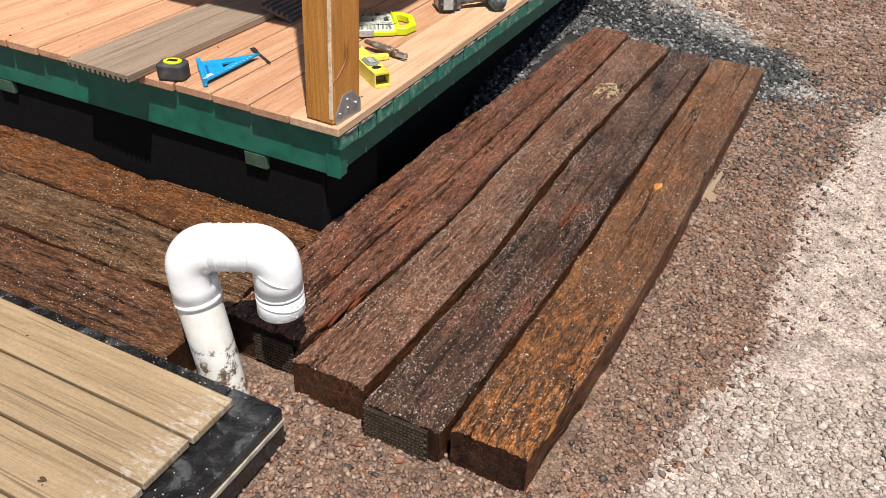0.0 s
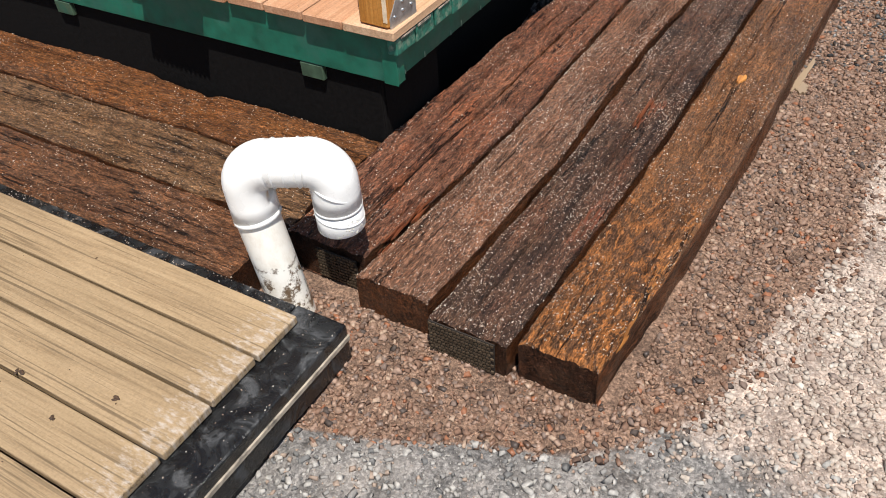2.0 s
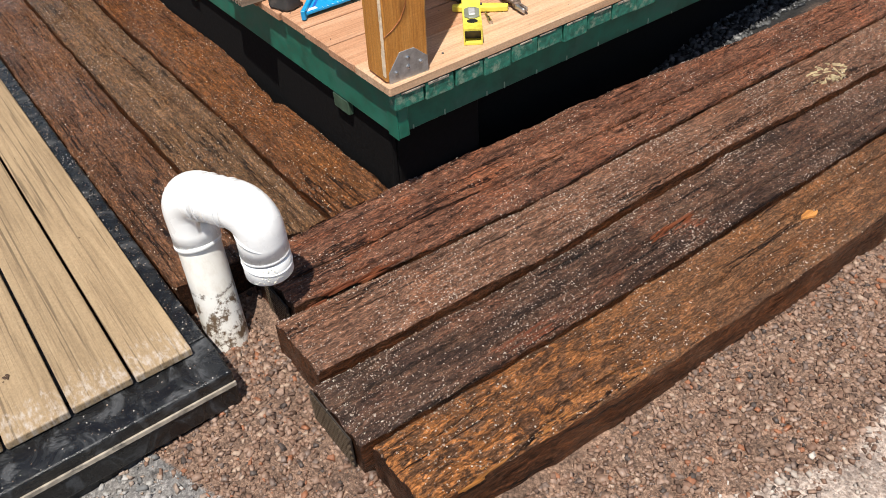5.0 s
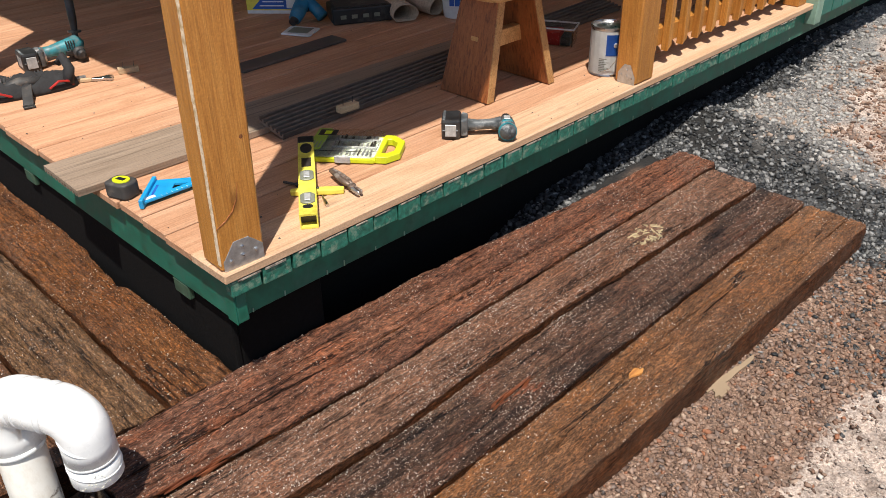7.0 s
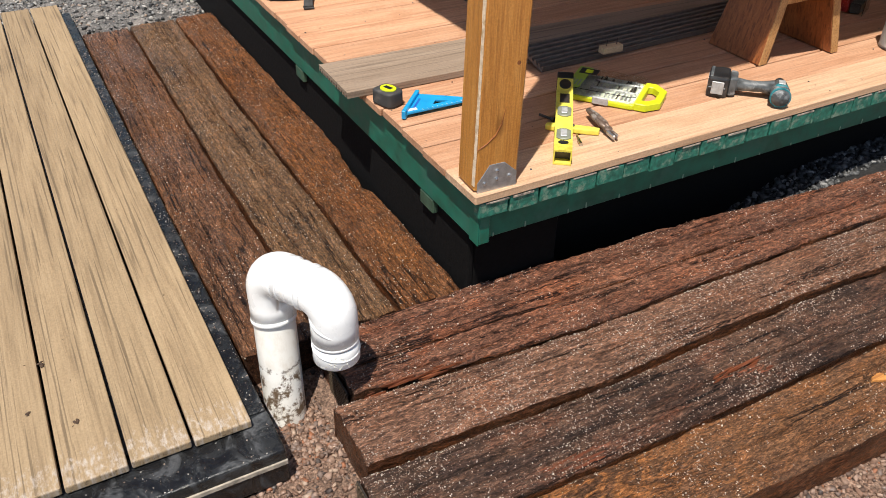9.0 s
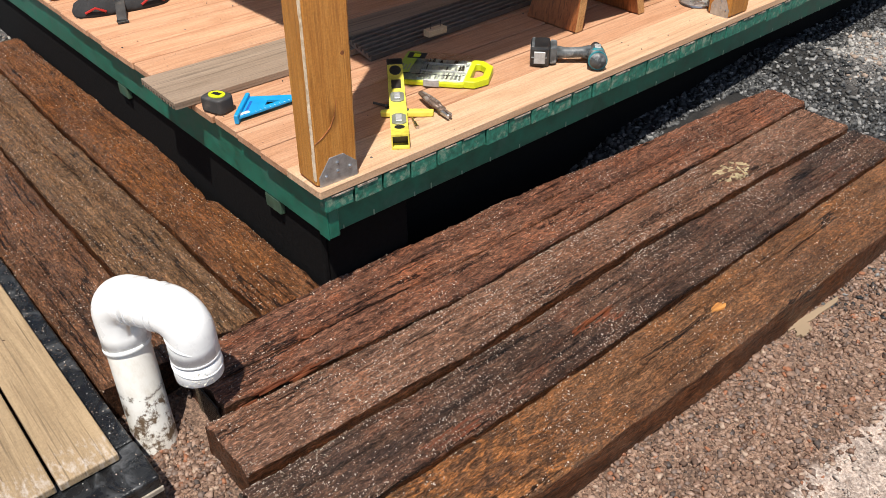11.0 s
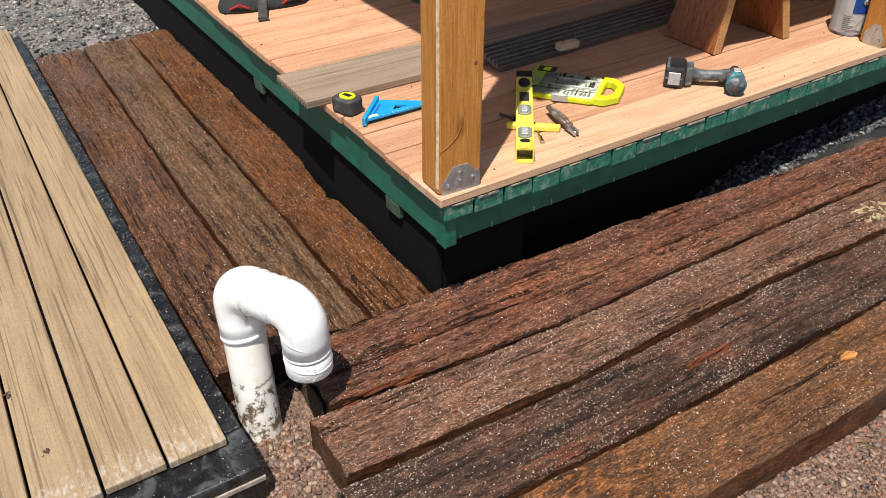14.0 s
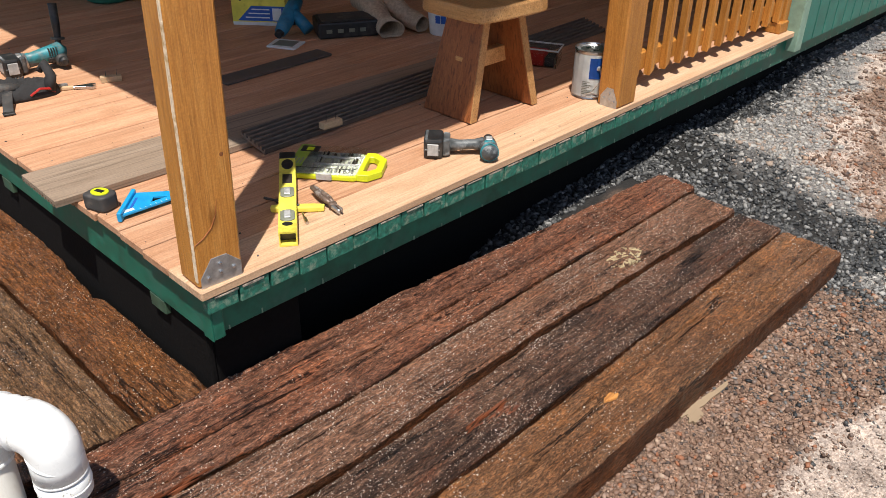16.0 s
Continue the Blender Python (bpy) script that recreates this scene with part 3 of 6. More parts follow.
# ---- railway ties ----
def tie(name, label, s0, s1, left, right, top, material, along_y, seed, cracks, deep=0.13, rough=1.0, end_material=None):
    """A squared old timber from s0 to s1 along its length; left and right are (s, offset) edges across it.
    cracks: (share of width, start, end, depth, width)."""
    nl, nw = 440, 92
    rnd = random.Random(seed)
    base = Vector((rnd.uniform(0, 90), rnd.uniform(0, 90), rnd.uniform(0, 90)))
    cracks = list(cracks)
    for _ in range(9):
        c0 = rnd.uniform(s0 - 0.1, s1 - 0.3)
        cracks.append((rnd.uniform(0.08, 0.92), c0, c0 + rnd.uniform(0.25, 1.1), rnd.uniform(0.005, 0.014), rnd.uniform(0.0018, 0.0032)))
    ls, lo = zip(*left)
    rs, ro = zip(*right)
    bm = bmesh.new()
    rings = []
    for i in range(nl + 1):
        k = i / nl
        s = s0 + (s1 - s0) * k
        a, b = float(np.interp(s, ls, lo)), float(np.interp(s, rs, ro))
        a += 0.003 * rough * noise.noise(base + Vector((s * 3.1, 0, 0))) + 0.003 * rough * noise.noise(base + Vector((s * 13, 3, 0))) + 0.002 * noise.noise(base + Vector((s * 45, 3, 0)))
        b += 0.003 * rough * noise.noise(base + Vector((s * 3.1, 9, 0))) + 0.003 * rough * noise.noise(base + Vector((s * 13, 7, 0))) + 0.002 * noise.noise(base + Vector((s * 45, 7, 0)))
        ring = []
        for j in range(nw + 1):
            u = j / nw
            # across the top, with a side wall at either hand
            if j < 4:
                o, z = a, top - deep * (1 - j / 4) ** 1.0
            elif j > nw - 4:
                o, z = b, top - deep * (1 - (nw - j) / 4) ** 1.0
            else:
                w = (j - 4) / (nw - 8)
                w = 0.5 * w + 0.5 * (0.5 - 0.5 * math.cos(math.pi * w))
                o, z = a + (b - a) * w, top
                edge = min(w, 1 - w) * (b - a)
                z -= 0.013 * rough * math.exp(-edge / 0.0045) * (0.8 + 0.9 * noise.noise(base + Vector((s * 8, 20 + round(w) * 5, 0))))
                p = base + Vector((s * 2.2, w * 6, 0))
                z += rough * (0.005 * noise.noise(p) + 0.0026 * noise.noise(base + Vector((s * 7, w * 34, 1))) + 0.0026 * noise.noise(base + Vector((s * 42, w * 12, 2))) + 0.0018 * noise.noise(base + Vector((s * 90, w * 24, 3))))
                for cu, c0, c1, depth, wide in cracks:
                    if c0 < s < c1:
                        at = cu + 0.035 * noise.noise(base + Vector((s * 2.0, cu * 50, 5))) + 0.012 * noise.noise(base + Vector((s * 11, cu * 50, 6)))
                        fade = min(1, (s - c0) / 0.12, (c1 - s) / 0.12)
                        z -= depth * fade * math.exp(-((w - at) * (b - a) / wide) ** 2)
            if j < 4 or j > nw - 4:
                o += 0.006 * rough * noise.noise(base + Vector((s * 9, z * 30, 11 + (j > 4) * 5)))
            end = 0.006 * rough * noise.noise(base + Vector((o * 25, z * 25, 40 + i))) if i in (0, nl) else 0
            inset = 0.004 if i in (0, nl) else 0
            ring.append(bm.verts.new((s + end, -o if along_y else o, z - inset)))
        rings.append(ring)
    for r, q in zip(rings, rings[1:]):
        for j in range(nw):
            bm.faces.new((r[j], r[j + 1], q[j + 1], q[j]))
        bm.faces.new((r[nw], r[0], q[0], q[nw]))
    for r in (rings[0], rings[-1]):                # sawn ends, in upright strips
        low = {j: bm.verts.new((r[j].co.x, r[j].co.y, top - deep)) for j in range(5, nw - 4)}
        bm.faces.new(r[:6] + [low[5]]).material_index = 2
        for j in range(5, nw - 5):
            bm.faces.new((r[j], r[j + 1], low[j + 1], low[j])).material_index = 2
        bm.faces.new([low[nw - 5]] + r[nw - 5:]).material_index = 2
    bmesh.ops.recalc_face_normals(bm, faces=bm.faces[:])
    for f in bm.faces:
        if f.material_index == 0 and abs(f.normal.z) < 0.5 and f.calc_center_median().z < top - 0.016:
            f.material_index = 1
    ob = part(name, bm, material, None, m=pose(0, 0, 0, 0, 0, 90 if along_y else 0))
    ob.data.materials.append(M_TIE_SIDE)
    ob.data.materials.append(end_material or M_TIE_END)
    return tagged(ob, label, "railway tie", "ties laid as edging")


def nail_plate(parent, o0, o1, s, z0, z1):
    """A pressed steel plate with rows of slots on the sawn end of a tie."""
    part("end_plate", box(s - 0.004, s - 0.0005, -o1, -o0, z0, z1, 0.0006), M_PLATE_DARK, parent, "rusty punched steel nail plate")
    bms, rows = [], 9
    for r in range(rows):
        z = z0 + (z1 - z0) * (r + 0.5) / rows
        n = int((o1 - o0) / 0.011)
        for c in range(n):
            x = o0 + (o1 - o0) * (c + 0.5 + 0.25 * (r % 2)) / n
            if x < o1 - 0.004:
                bms.append(box(s - 0.0075, s - 0.003, -x - 0.0042, -x + 0.0042, z - 0.0042, z + 0.0022, 0))
    part("plate_teeth", joined(*bms), M_PLATE, parent)


tieA = tie("railway_tie", "wet reddish-brown railway tie with a long split", 0.46, 3.27, [(0.46, -0.20), (1.0, -0.205), (1.9, -0.16), (3.3, -0.05)],
           [(0.46, 0.058), (0.9, 0.104), (1.3, 0.129), (1.9, 0.117), (3.3, 0.137)], 0.135, M_TIE_RED, True, 3,
           [(0.60, 0.44, 2.6, 0.030, 0.006), (0.86, 0.44, 1.2, 0.016, 0.006), (0.28, 1.2, 3.2, 0.012, 0.006)], rough=1.5)
tieB = tie("railway_tie", "wet brown railway tie with putty smears at its far end", 0.395, 3.20, [(0.4, 0.076), (0.9, 0.118), (1.3, 0.143), (1.9, 0.131), (3.2, 0.153)],
           [(0.4, 0.296), (1.1, 0.329), (1.9, 0.314), (3.2, 0.370)], 0.130, M_TIE_BROWN, True, 7,
           [(0.16, 0.4, 1.0, 0.012, 0.006), (0.52, 1.1, 2.2, 0.008, 0.004), (0.8, 2.0, 3.2, 0.010, 0.005)], end_material=M_TIE_SIDE)
tieC = tie("railway_tie", "tar-black wet railway tie with lengthwise cracks", 0.365, 3.20, [(0.36, 0.315), (1.1, 0.348), (1.9, 0.333), (3.2, 0.388)],
           [(0.36, 0.530), (1.1, 0.562), (1.9, 0.568), (3.2, 0.579)], 0.117, M_TIE_BLACK, True, 12,
           [(0.42, 0.36, 0.9, 0.012, 0.004), (0.55, 0.8, 1.9, 0.018, 0.005), (0.72, 1.5, 3.1, 0.018, 0.006)])
tieD = tie("railway_tie", "wet rust-orange railway tie with flaking surface", 0.385, 3.17, [(0.38, 0.551), (1.1, 0.581), (1.9, 0.589), (3.2, 0.598)],
           [(0.38, 0.752), (0.9, 0.792), (1.5, 0.815), (2.2, 0.825), (3.2, 0.842)], 0.124, M_TIE_RUST, True, 21,
           [(0.3, 0.4, 0.95, 0.010, 0.004), (0.62, 0.4, 0.8, 0.007, 0.004)], deep=0.15)
tieL3 = tie("railway_tie", "rust-brown railway tie with a chipped edge beside the deck", -3.13, -0.205, [(-3.2, 0.748), (-2.0, 0.740), (-1.2, 0.741), (-0.2, 0.736)],
            [(-3.2, 0.955), (-1.25, 0.968), (-1.19, 0.955), (-0.93, 0.930), (-0.9, 0.952), (-0.2, 0.950)], 0.125, M_TIE_ORANGE, False, 31,
            [(0.1, -2.8, -1.0, 0.01, 0.006)], rough=1.3)
tieL2 = tie("railway_tie", "greyish-brown weathered railway tie, split along its middle", -3.11, -0.215, [(-3.2, 0.496), (-1.3, 0.486), (-0.2, 0.488)],
            [(-3.2, 0.738), (-2.0, 0.726), (-1.2, 0.727), (-0.2, 0.722)], 0.123, M_TIE_GREY, False, 44,
            [(0.62, -3.0, -1.2, 0.016, 0.006), (0.3, -1.6, -0.3, 0.012, 0.005), (0.8, -1.3, -0.25, 0.008, 0.004)], rough=1.2)
tieL1 = tie("railway_tie", "dark brown railway tie beside the composite deck", -3.09, -0.225, [(-3.2, 0.244), (-1.8, 0.242), (-0.2, 0.242)],
            [(-3.2, 0.486), (-1.3, 0.472), (-0.2, 0.474)], 0.12, M_TIE_DARK, False, 52,
            [(0.45, -2.9, -1.6, 0.010, 0.005), (0.9, -2.6, -0.6, 0.014, 0.006)], rough=1.1)
def end_plate(parent, s, o0, o1, z0, z1):
    """The same punched plate on the other end of a tie laid across."""
    part("end_plate", box(s + 0.0065, s + 0.010, o0, o1, z0, z1, 0.0006), M_PLATE_DARK, parent, "rusty punched steel nail plate")
    bms = []
    for r in range(8):
        z = z0 + (z1 - z0) * (r + 0.5) / 8
        n = int((o1 - o0) / 0.011)
        for c in range(n):
            y = o0 + (o1 - o0) * (c + 0.35 + 0.25 * (r % 2)) / n
            bms.append(box(s + 0.009, s + 0.0135, y - 0.0042, y + 0.0042, z - 0.0042, z + 0.0022, 0))
    part("plate_teeth", joined(*bms), M_PLATE, parent)


end_plate(tieL3, -0.205, 0.76, 0.935, 0.02, 0.112)
end_plate(tieL2, -0.215, 0.51, 0.70, 0.02, 0.110)
nail_plate(tieA, -0.10, 0.036, 0.456, 0.012, 0.112)
nail_plate(tieC, 0.318, 0.502, 0.361, 0.010, 0.112)


def blotch(rx, ry, seed, thick, n=26):
    """A low irregular patch."""
    rnd = random.Random(seed)
    ph = [rnd.uniform(0, 6.3) for _ in range(4)]
    pts = []
    for i in range(n):
        a = 2 * math.pi * i / n
        r = 1 + 0.22 * math.sin(2 * a + ph[0]) + 0.16 * math.sin(3 * a + ph[1]) + 0.12 * math.sin(7 * a + ph[2])
        pts.append((rx * r * math.cos(a), ry * r * math.sin(a)))
    return prism(pts, -0.004, thick)


part("knot", blotch(0.030, 0.011, 5, 0.003), M_KNOT, tieD, "bright orange torn knot", m=pose(1.775, -0.687, 0.1285))


def splinters(parent, label, s0, s1, o0, o1, z, count, seed, material):
    """Torn slivers of wood lying along the grain."""
    r = random.Random(seed)
    bms = []
    for _ in range(count):
        ln, w = r.uniform(0.02, 0.085), r.uniform(0.0008, 0.0026)
        u = r.random()
        sl = prism([(-ln / 2, 0), (-ln * 0.2, -w), (ln * 0.3, -w * 0.7), (ln / 2, 0), (ln * 0.1, w)], -0.004, r.uniform(0.0005, 0.0035))
        bms.append(moved(sl, pose(s0 + (s1 - s0) * u, -(o0 + (o1 - o0) * r.random()), z, r.uniform(-20, 20), r.uniform(-4, 4), r.uniform(-7, 7))))
    tagged(part("torn_patch", joined(*bms), material, parent, label), label, kind="stuff")


splinters(tieD, "torn orange slivers along the worn edge", 0.47, 0.84, 0.745, 0.768, 0.119, 34, 811, M_SPLINTER_PALE)
splinters(tieC, "torn red fibres at the edge", 0.76, 0.95, 0.500, 0.545, 0.117, 26, 812, M_SPLINTER)
splinters(tieC, "bare rust-red patch of torn wood", 1.38, 1.56, 0.455, 0.515, 0.1155, 40, 813, M_SPLINTER)
splinters(tieA, "torn red fibres along the split", 0.5, 2.2, 0.070, 0.100, 0.129, 46, 814, M_SPLINTER)
lace = []
rnd = random.Random(401)
while len(lace) < 60:
    u, v = rnd.uniform(-1, 1), rnd.uniform(-1, 1)
    if u * u + v * v < 1:
        lace.append(moved(blotch(rnd.uniform(0.003, 0.013), rnd.uniform(0.002, 0.0045), len(lace), rnd.uniform(0.001, 0.0035), 14),
                          pose(2.50 + 0.10 * u, -(0.262 + 0.055 * v), 0.1305, 0, 0, rnd.uniform(-90, 90))))
part("putty_smear", joined(*lace), M_PUTTY, tieB, "dried yellowish putty")

# ---- composite deck ----
comp = thing("composite_deck", "low deck of tan grooved composite boards on a tarred black frame", "deck", at_z(-1.5, -0.6, 0))
PITCH = 0.1508


def comp_board(i):
    y1 = 0.183 - i * PITCH
    x1 = 0.060 - 0.004 * (i % 2)
    bm = box(-2.02, x1 + 1.5, y1 - 0.1435 + 0.6, y1 + 0.6, 0.141, 0.165, 0.004, 2)
    part("board", bm, M_COMP, comp)


for i in range(11):
    comp_board(i)
part("frame_end", box(1.515, 1.665, -1.1, 0.835, 0.02, 0.137, 0.006, 2), M_TAR, comp, "black tarred frame beam")
part("frame_side", box(-1.95, 1.513, 0.715, 0.833, 0.02, 0.136, 0.006, 2), M_TAR, comp, "black tarred frame beam")
part("frame_edge", box(1.662, 1.669, -1.1, 0.836, 0.086, 0.102, 0.002), M_TAPE_EDGE, comp, "bare pale timber edge")
part("skirt", box(1.575, 1.655, -1.1, 0.81, -0.13, 0.02, 0.006), M_TAR, comp, "black membrane skirt")
for k in range(8):
    y = 0.50 - 0.21 * k
    part("joist", box(-1.9, 1.50, y - 0.02, y + 0.02, 0.03, 0.139, 0.003), M_TAR, comp)
for k in range(22):
    rnd = random.Random(70 + k)
    x, y = 1.5 - rnd.uniform(0.05, 1.5) ** 1.1, 0.6 + rnd.uniform(-0.75, 0.15)
    r = rnd.choice((0.0022, 0.003, 0.0055, 0.0075))
    clod = []
    for q in range(1 + int(r > 0.005) * 3):
        w = r * rnd.uniform(0.45, 1.0)
        clod.append(moved(lathe([(w * 0.7, 0), (w, w * 0.4), (w * 0.35, w * 0.8)], 6), Matrix.Translation((rnd.uniform(-1, 1) * r * 1.6 * (q > 0), rnd.uniform(-1, 1) * r * (q > 0), 0)) @ Matrix.Rotation(rnd.uniform(0, 3), 4, "Z") @ Matrix.Diagonal((1.5, 0.8, 1, 1))))
    part("dirt_crumb", joined(*clod), M_DIRT, comp, m=pose(x, y, 0.1652))

# ---- drain pipe ----
pipe = thing("drain_pipe", "white plastic pipe with a downturned u-bend, muddy at its foot", "pipe", at_z(-0.160, 0.332, 0))
PX, PY = 0.187, 0.103            # from the standpipe's head to the outlet
span = math.hypot(PX, PY)
ux, uy = PX / span, PY / span
R_PIPE, R_SOCK, BEND, Z_BEND = 0.0570, 0.0615, 0.060, 0.386

part("standpipe", sweep([(0.075 * (1 - z / 0.32), -0.022 * (1 - z / 0.32), z) for z in (-0.08, 0.0, 0.1, 0.2, 0.27, 0.32)], R_PIPE, 40), M_PVC_DIRTY, pipe, "grimy lower length of pipe", smooth=True)


def bend(cx, start, end):
    pts = []
    for i in range(13):
        a = math.radians(start + (end - start) * i / 12)
        d = cx + BEND * math.cos(a)
        pts.append((d * ux, d * uy, Z_BEND + BEND * math.sin(a)))
    return pts


part("elbow", sweep([(0.008, -0.002, 0.296), (0.002, 0, 0.34)] + bend(BEND, 180, 90), [R_SOCK] * 15, 40), M_PVC, pipe, smooth=True)
part("elbow", sweep(bend(span - BEND, 90, 0) + [(PX, PY, 0.36), (PX, PY, 0.318)], [R_SOCK] * 15, 40), M_PVC, pipe, smooth=True)
part("crosspipe", sweep([((BEND - 0.012) * ux, (BEND - 0.012) * uy, Z_BEND + BEND), ((span - BEND + 0.012) * ux, (span - BEND + 0.012) * uy, Z_BEND + BEND)], R_SOCK - 0.0015, 40), M_PVC, pipe, smooth=True)


def ring(r0, r1, z0, z1, bev=0.003):
    return lathe([(r0, z0), (r1 - bev, z0), (r1, z0 + bev), (r1, z1 - bev), (r1 - bev, z1), (r0, z1), (r0, z0 + 0.0001)], 40)


def open_ring(r0, r1, z0, z1, bev=0.003):
    """A short open tube with wall thickness."""
    bm = bmesh.new()
    prof = [(r0, z1), (r0, z0 + bev), (r0 + bev, z0), (r1 - bev, z0), (r1, z0 + bev), (r1, z1 - bev), (r1 - bev, z1)]
    seg, rows = 40, []
    for r, z in prof:
        rows.append([bm.verts.new((r * math.cos(2 * math.pi * i / seg), r * math.sin(2 * math.pi * i / seg), z)) for i in range(seg)])
    for a, b in zip(rows, rows[1:] + rows[:1]):
        for i in range(seg):
            bm.faces.new((a[i], a[(i + 1) % seg], b[(i + 1) % seg], b[i]))
    bmesh.ops.recalc_face_normals(bm, faces=bm.faces[:])
    return bm


part("collar", open_ring(0.056, 0.0622, 0.0, 0.012, 0.002), M_PVC, pipe, m=pose(0.011, -0.003, 0.291, 0, -12, 0), smooth=True)
part("collar", open_ring(0.052, 0.0622, 0.312, 0.322, 0.002), M_PVC, pipe, m=pose(PX, PY, 0), smooth=True)
part("outlet_socket", open_ring(0.052, 0.0615, 0.250, 0.3085), M_PVC, pipe, m=pose(PX, PY, 0), smooth=True)

part("bead", open_ring(0.058, 0.0652, 0.0, 0.006, 0.002), M_PVC, pipe, m=pose(PX * 0.985, PY * 0.985, 0.372, -14, 24, 0), smooth=True)
part("bead", open_ring(0.058, 0.0640, 0.0, 0.005, 0.002), M_PVC, pipe, m=pose(PX, PY, 0.288, -6, 10, 0), smooth=True)
part("joint_gap", open_ring(0.050, 0.0585, 0.3075, 0.3130, 0.0005), M_SEAM, pipe, m=pose(PX, PY, 0))
along_pipe = Matrix.Rotation(math.atan2(uy, ux), 4, "Z") @ Matrix.Rotation(math.pi / 2, 4, "Y")
for d, r in ((0.078, 0.0630), (0.107, 0.0618), (0.138, 0.0630)):
    part("bead", open_ring(0.055, r, -0.0016, 0.0016, 0.0008), M_PVC, pipe, m=Matrix.Translation((d * ux, d * uy, Z_BEND + BEND)) @ along_pipe, smooth=True)
crust = []
rnd = random.Random(91)
for k in range(70):                # limescale beads round the outlet
    a = rnd.gauss(-0.55, 0.55)
    z = 0.254 + 0.05 * rnd.random() ** 1.6
    r = rnd.uniform(0.0007, 0.0019)
    crust.append(moved(lathe([(r * 0.6, -r), (r, 0), (r * 0.55, r * 0.8)], 6), pose(PX + 0.0615 * math.cos(a), PY + 0.0615 * math.sin(a), z)))
tagged(part("limescale", joined(*crust), M_CRUST, pipe, "pale yellowish lime crust"), "pale yellowish lime crust", kind="stuff")

# ---- porch deck ----
DX, DY, TOP = -0.1, 0.92, 0.53
deck = thing("porch_deck", "raised porch deck of reddish cedar boards with green painted rim", "deck", at_z(-2.0, 2.5, 0))


def dpart(name, x0, x1, y0, y1, z0, z1, material, label="", bev=0.003):
    return part(name, box(x0 + 2.0, x1 + 2.0, y0 - 2.5, y1 - 2.5, z0, z1, bev), material, deck, label)


dpart("board", -0.277, DX, DY, 4.665, TOP - 0.03, TOP, M_CEDAR_LIGHT, "pale worn edge board", 0.004)
edges = [-0.280]
rnd = random.Random(8)
while edges[-1] > -5.0:
    edges.append(edges[-1] - 0.1525)
for k, (b, a) in enumerate(zip(edges, edges[1:])):
    y0 = DY + 0.004 + rnd.uniform(-0.006, 0.007)
    dpart("board", a + 0.0075, b, y0, 5.4, TOP - 0.03 + rnd.uniform(-0.001, 0), TOP + rnd.uniform(-0.0015, 0.0005), M_CEDAR, "", 0.004)
dpart("rim_joist", -5.0, -0.118, 0.948, 0.985, 0.346, 0.499, M_GREEN, "green painted front rim")
dpart("rim_joist", -0.170, -0.136, 0.947, 9.5, 0.350, 0.498, M_GREEN, "green painted side rim in shade")
dpart("corner_board", -0.168, -0.118, 0.944, 0.9475, 0.344, 0.499, M_GREEN, "", 0.001)
for k in range(34):                # short worn pieces of the drip strip
    rnd = random.Random(900 + k)
    y = 0.936 + k * 0.104
    lo = 0.445 + rnd.uniform(-0.004, 0.004)
    dpart("drip_strip", -0.137, -0.102 + rnd.uniform(-0.003, 0.001), y, y + 0.101 - rnd.uniform(0, 0.006), lo, 0.4975, M_GREEN_WORN, "chipped green painted strip", 0.002)
    if rnd.random() < 0.85:
        dpart("strip_edge", -0.106, -0.1005 + rnd.uniform(-0.001, 0.001), y + rnd.uniform(0, 0.03), y + 0.1 - rnd.uniform(0, 0.03), 0.4935 - rnd.uniform(0, 0.003), 0.4982, M_TAPE_EDGE, "paint worn to bare wood", 0.001)
for k in range(62):                # short pale upright ticks on the rim
    rnd = random.Random(300 + k)
    y = 1.0 + k * 0.125 + rnd.uniform(-0.03, 0.03)
    dpart("paint_drip", -0.1362, -0.134, y, y + 0.004, 0.352, 0.352 + rnd.uniform(0.008, 0.02), M_GREEN_PALE, "", 0)
for x in (-0.45, -1.62):
    dpart("bearer", x - 0.045, x + 0.045, 0.9485, 4.3, 0.292, 0.3445, M_BEARER, "green daubed bearer end under the rim", 0.004)
for k in range(7):
    y = 1.5 + 0.55 * k
    dpart("joist", -4.9, -0.16, y, y + 0.04, 0.37, 0.498, M_STOOL, "", 0.002)
dpart("skirt_board", -4.8, -0.203, 0.966, 0.985, -0.12, 0.343, M_MESH_AND_SHADE, "black membrane over foundation", 0.004)
dpart("skirt_board", -0.222, -0.204, 0.987, 1.30, -0.12, 0.343, M_MESH_AND_SHADE, "black membrane over foundation", 0.004)
# added near-black sheet, standing in for the shade under the deck
dpart("skirt_board", -0.345, -0.325, 1.302, 9.0, -0.12, 0.37, M_MESH_AND_SHADE, "", 0.004)

# ---- posts ----
POST, POST_X = 0.1356, 0.104


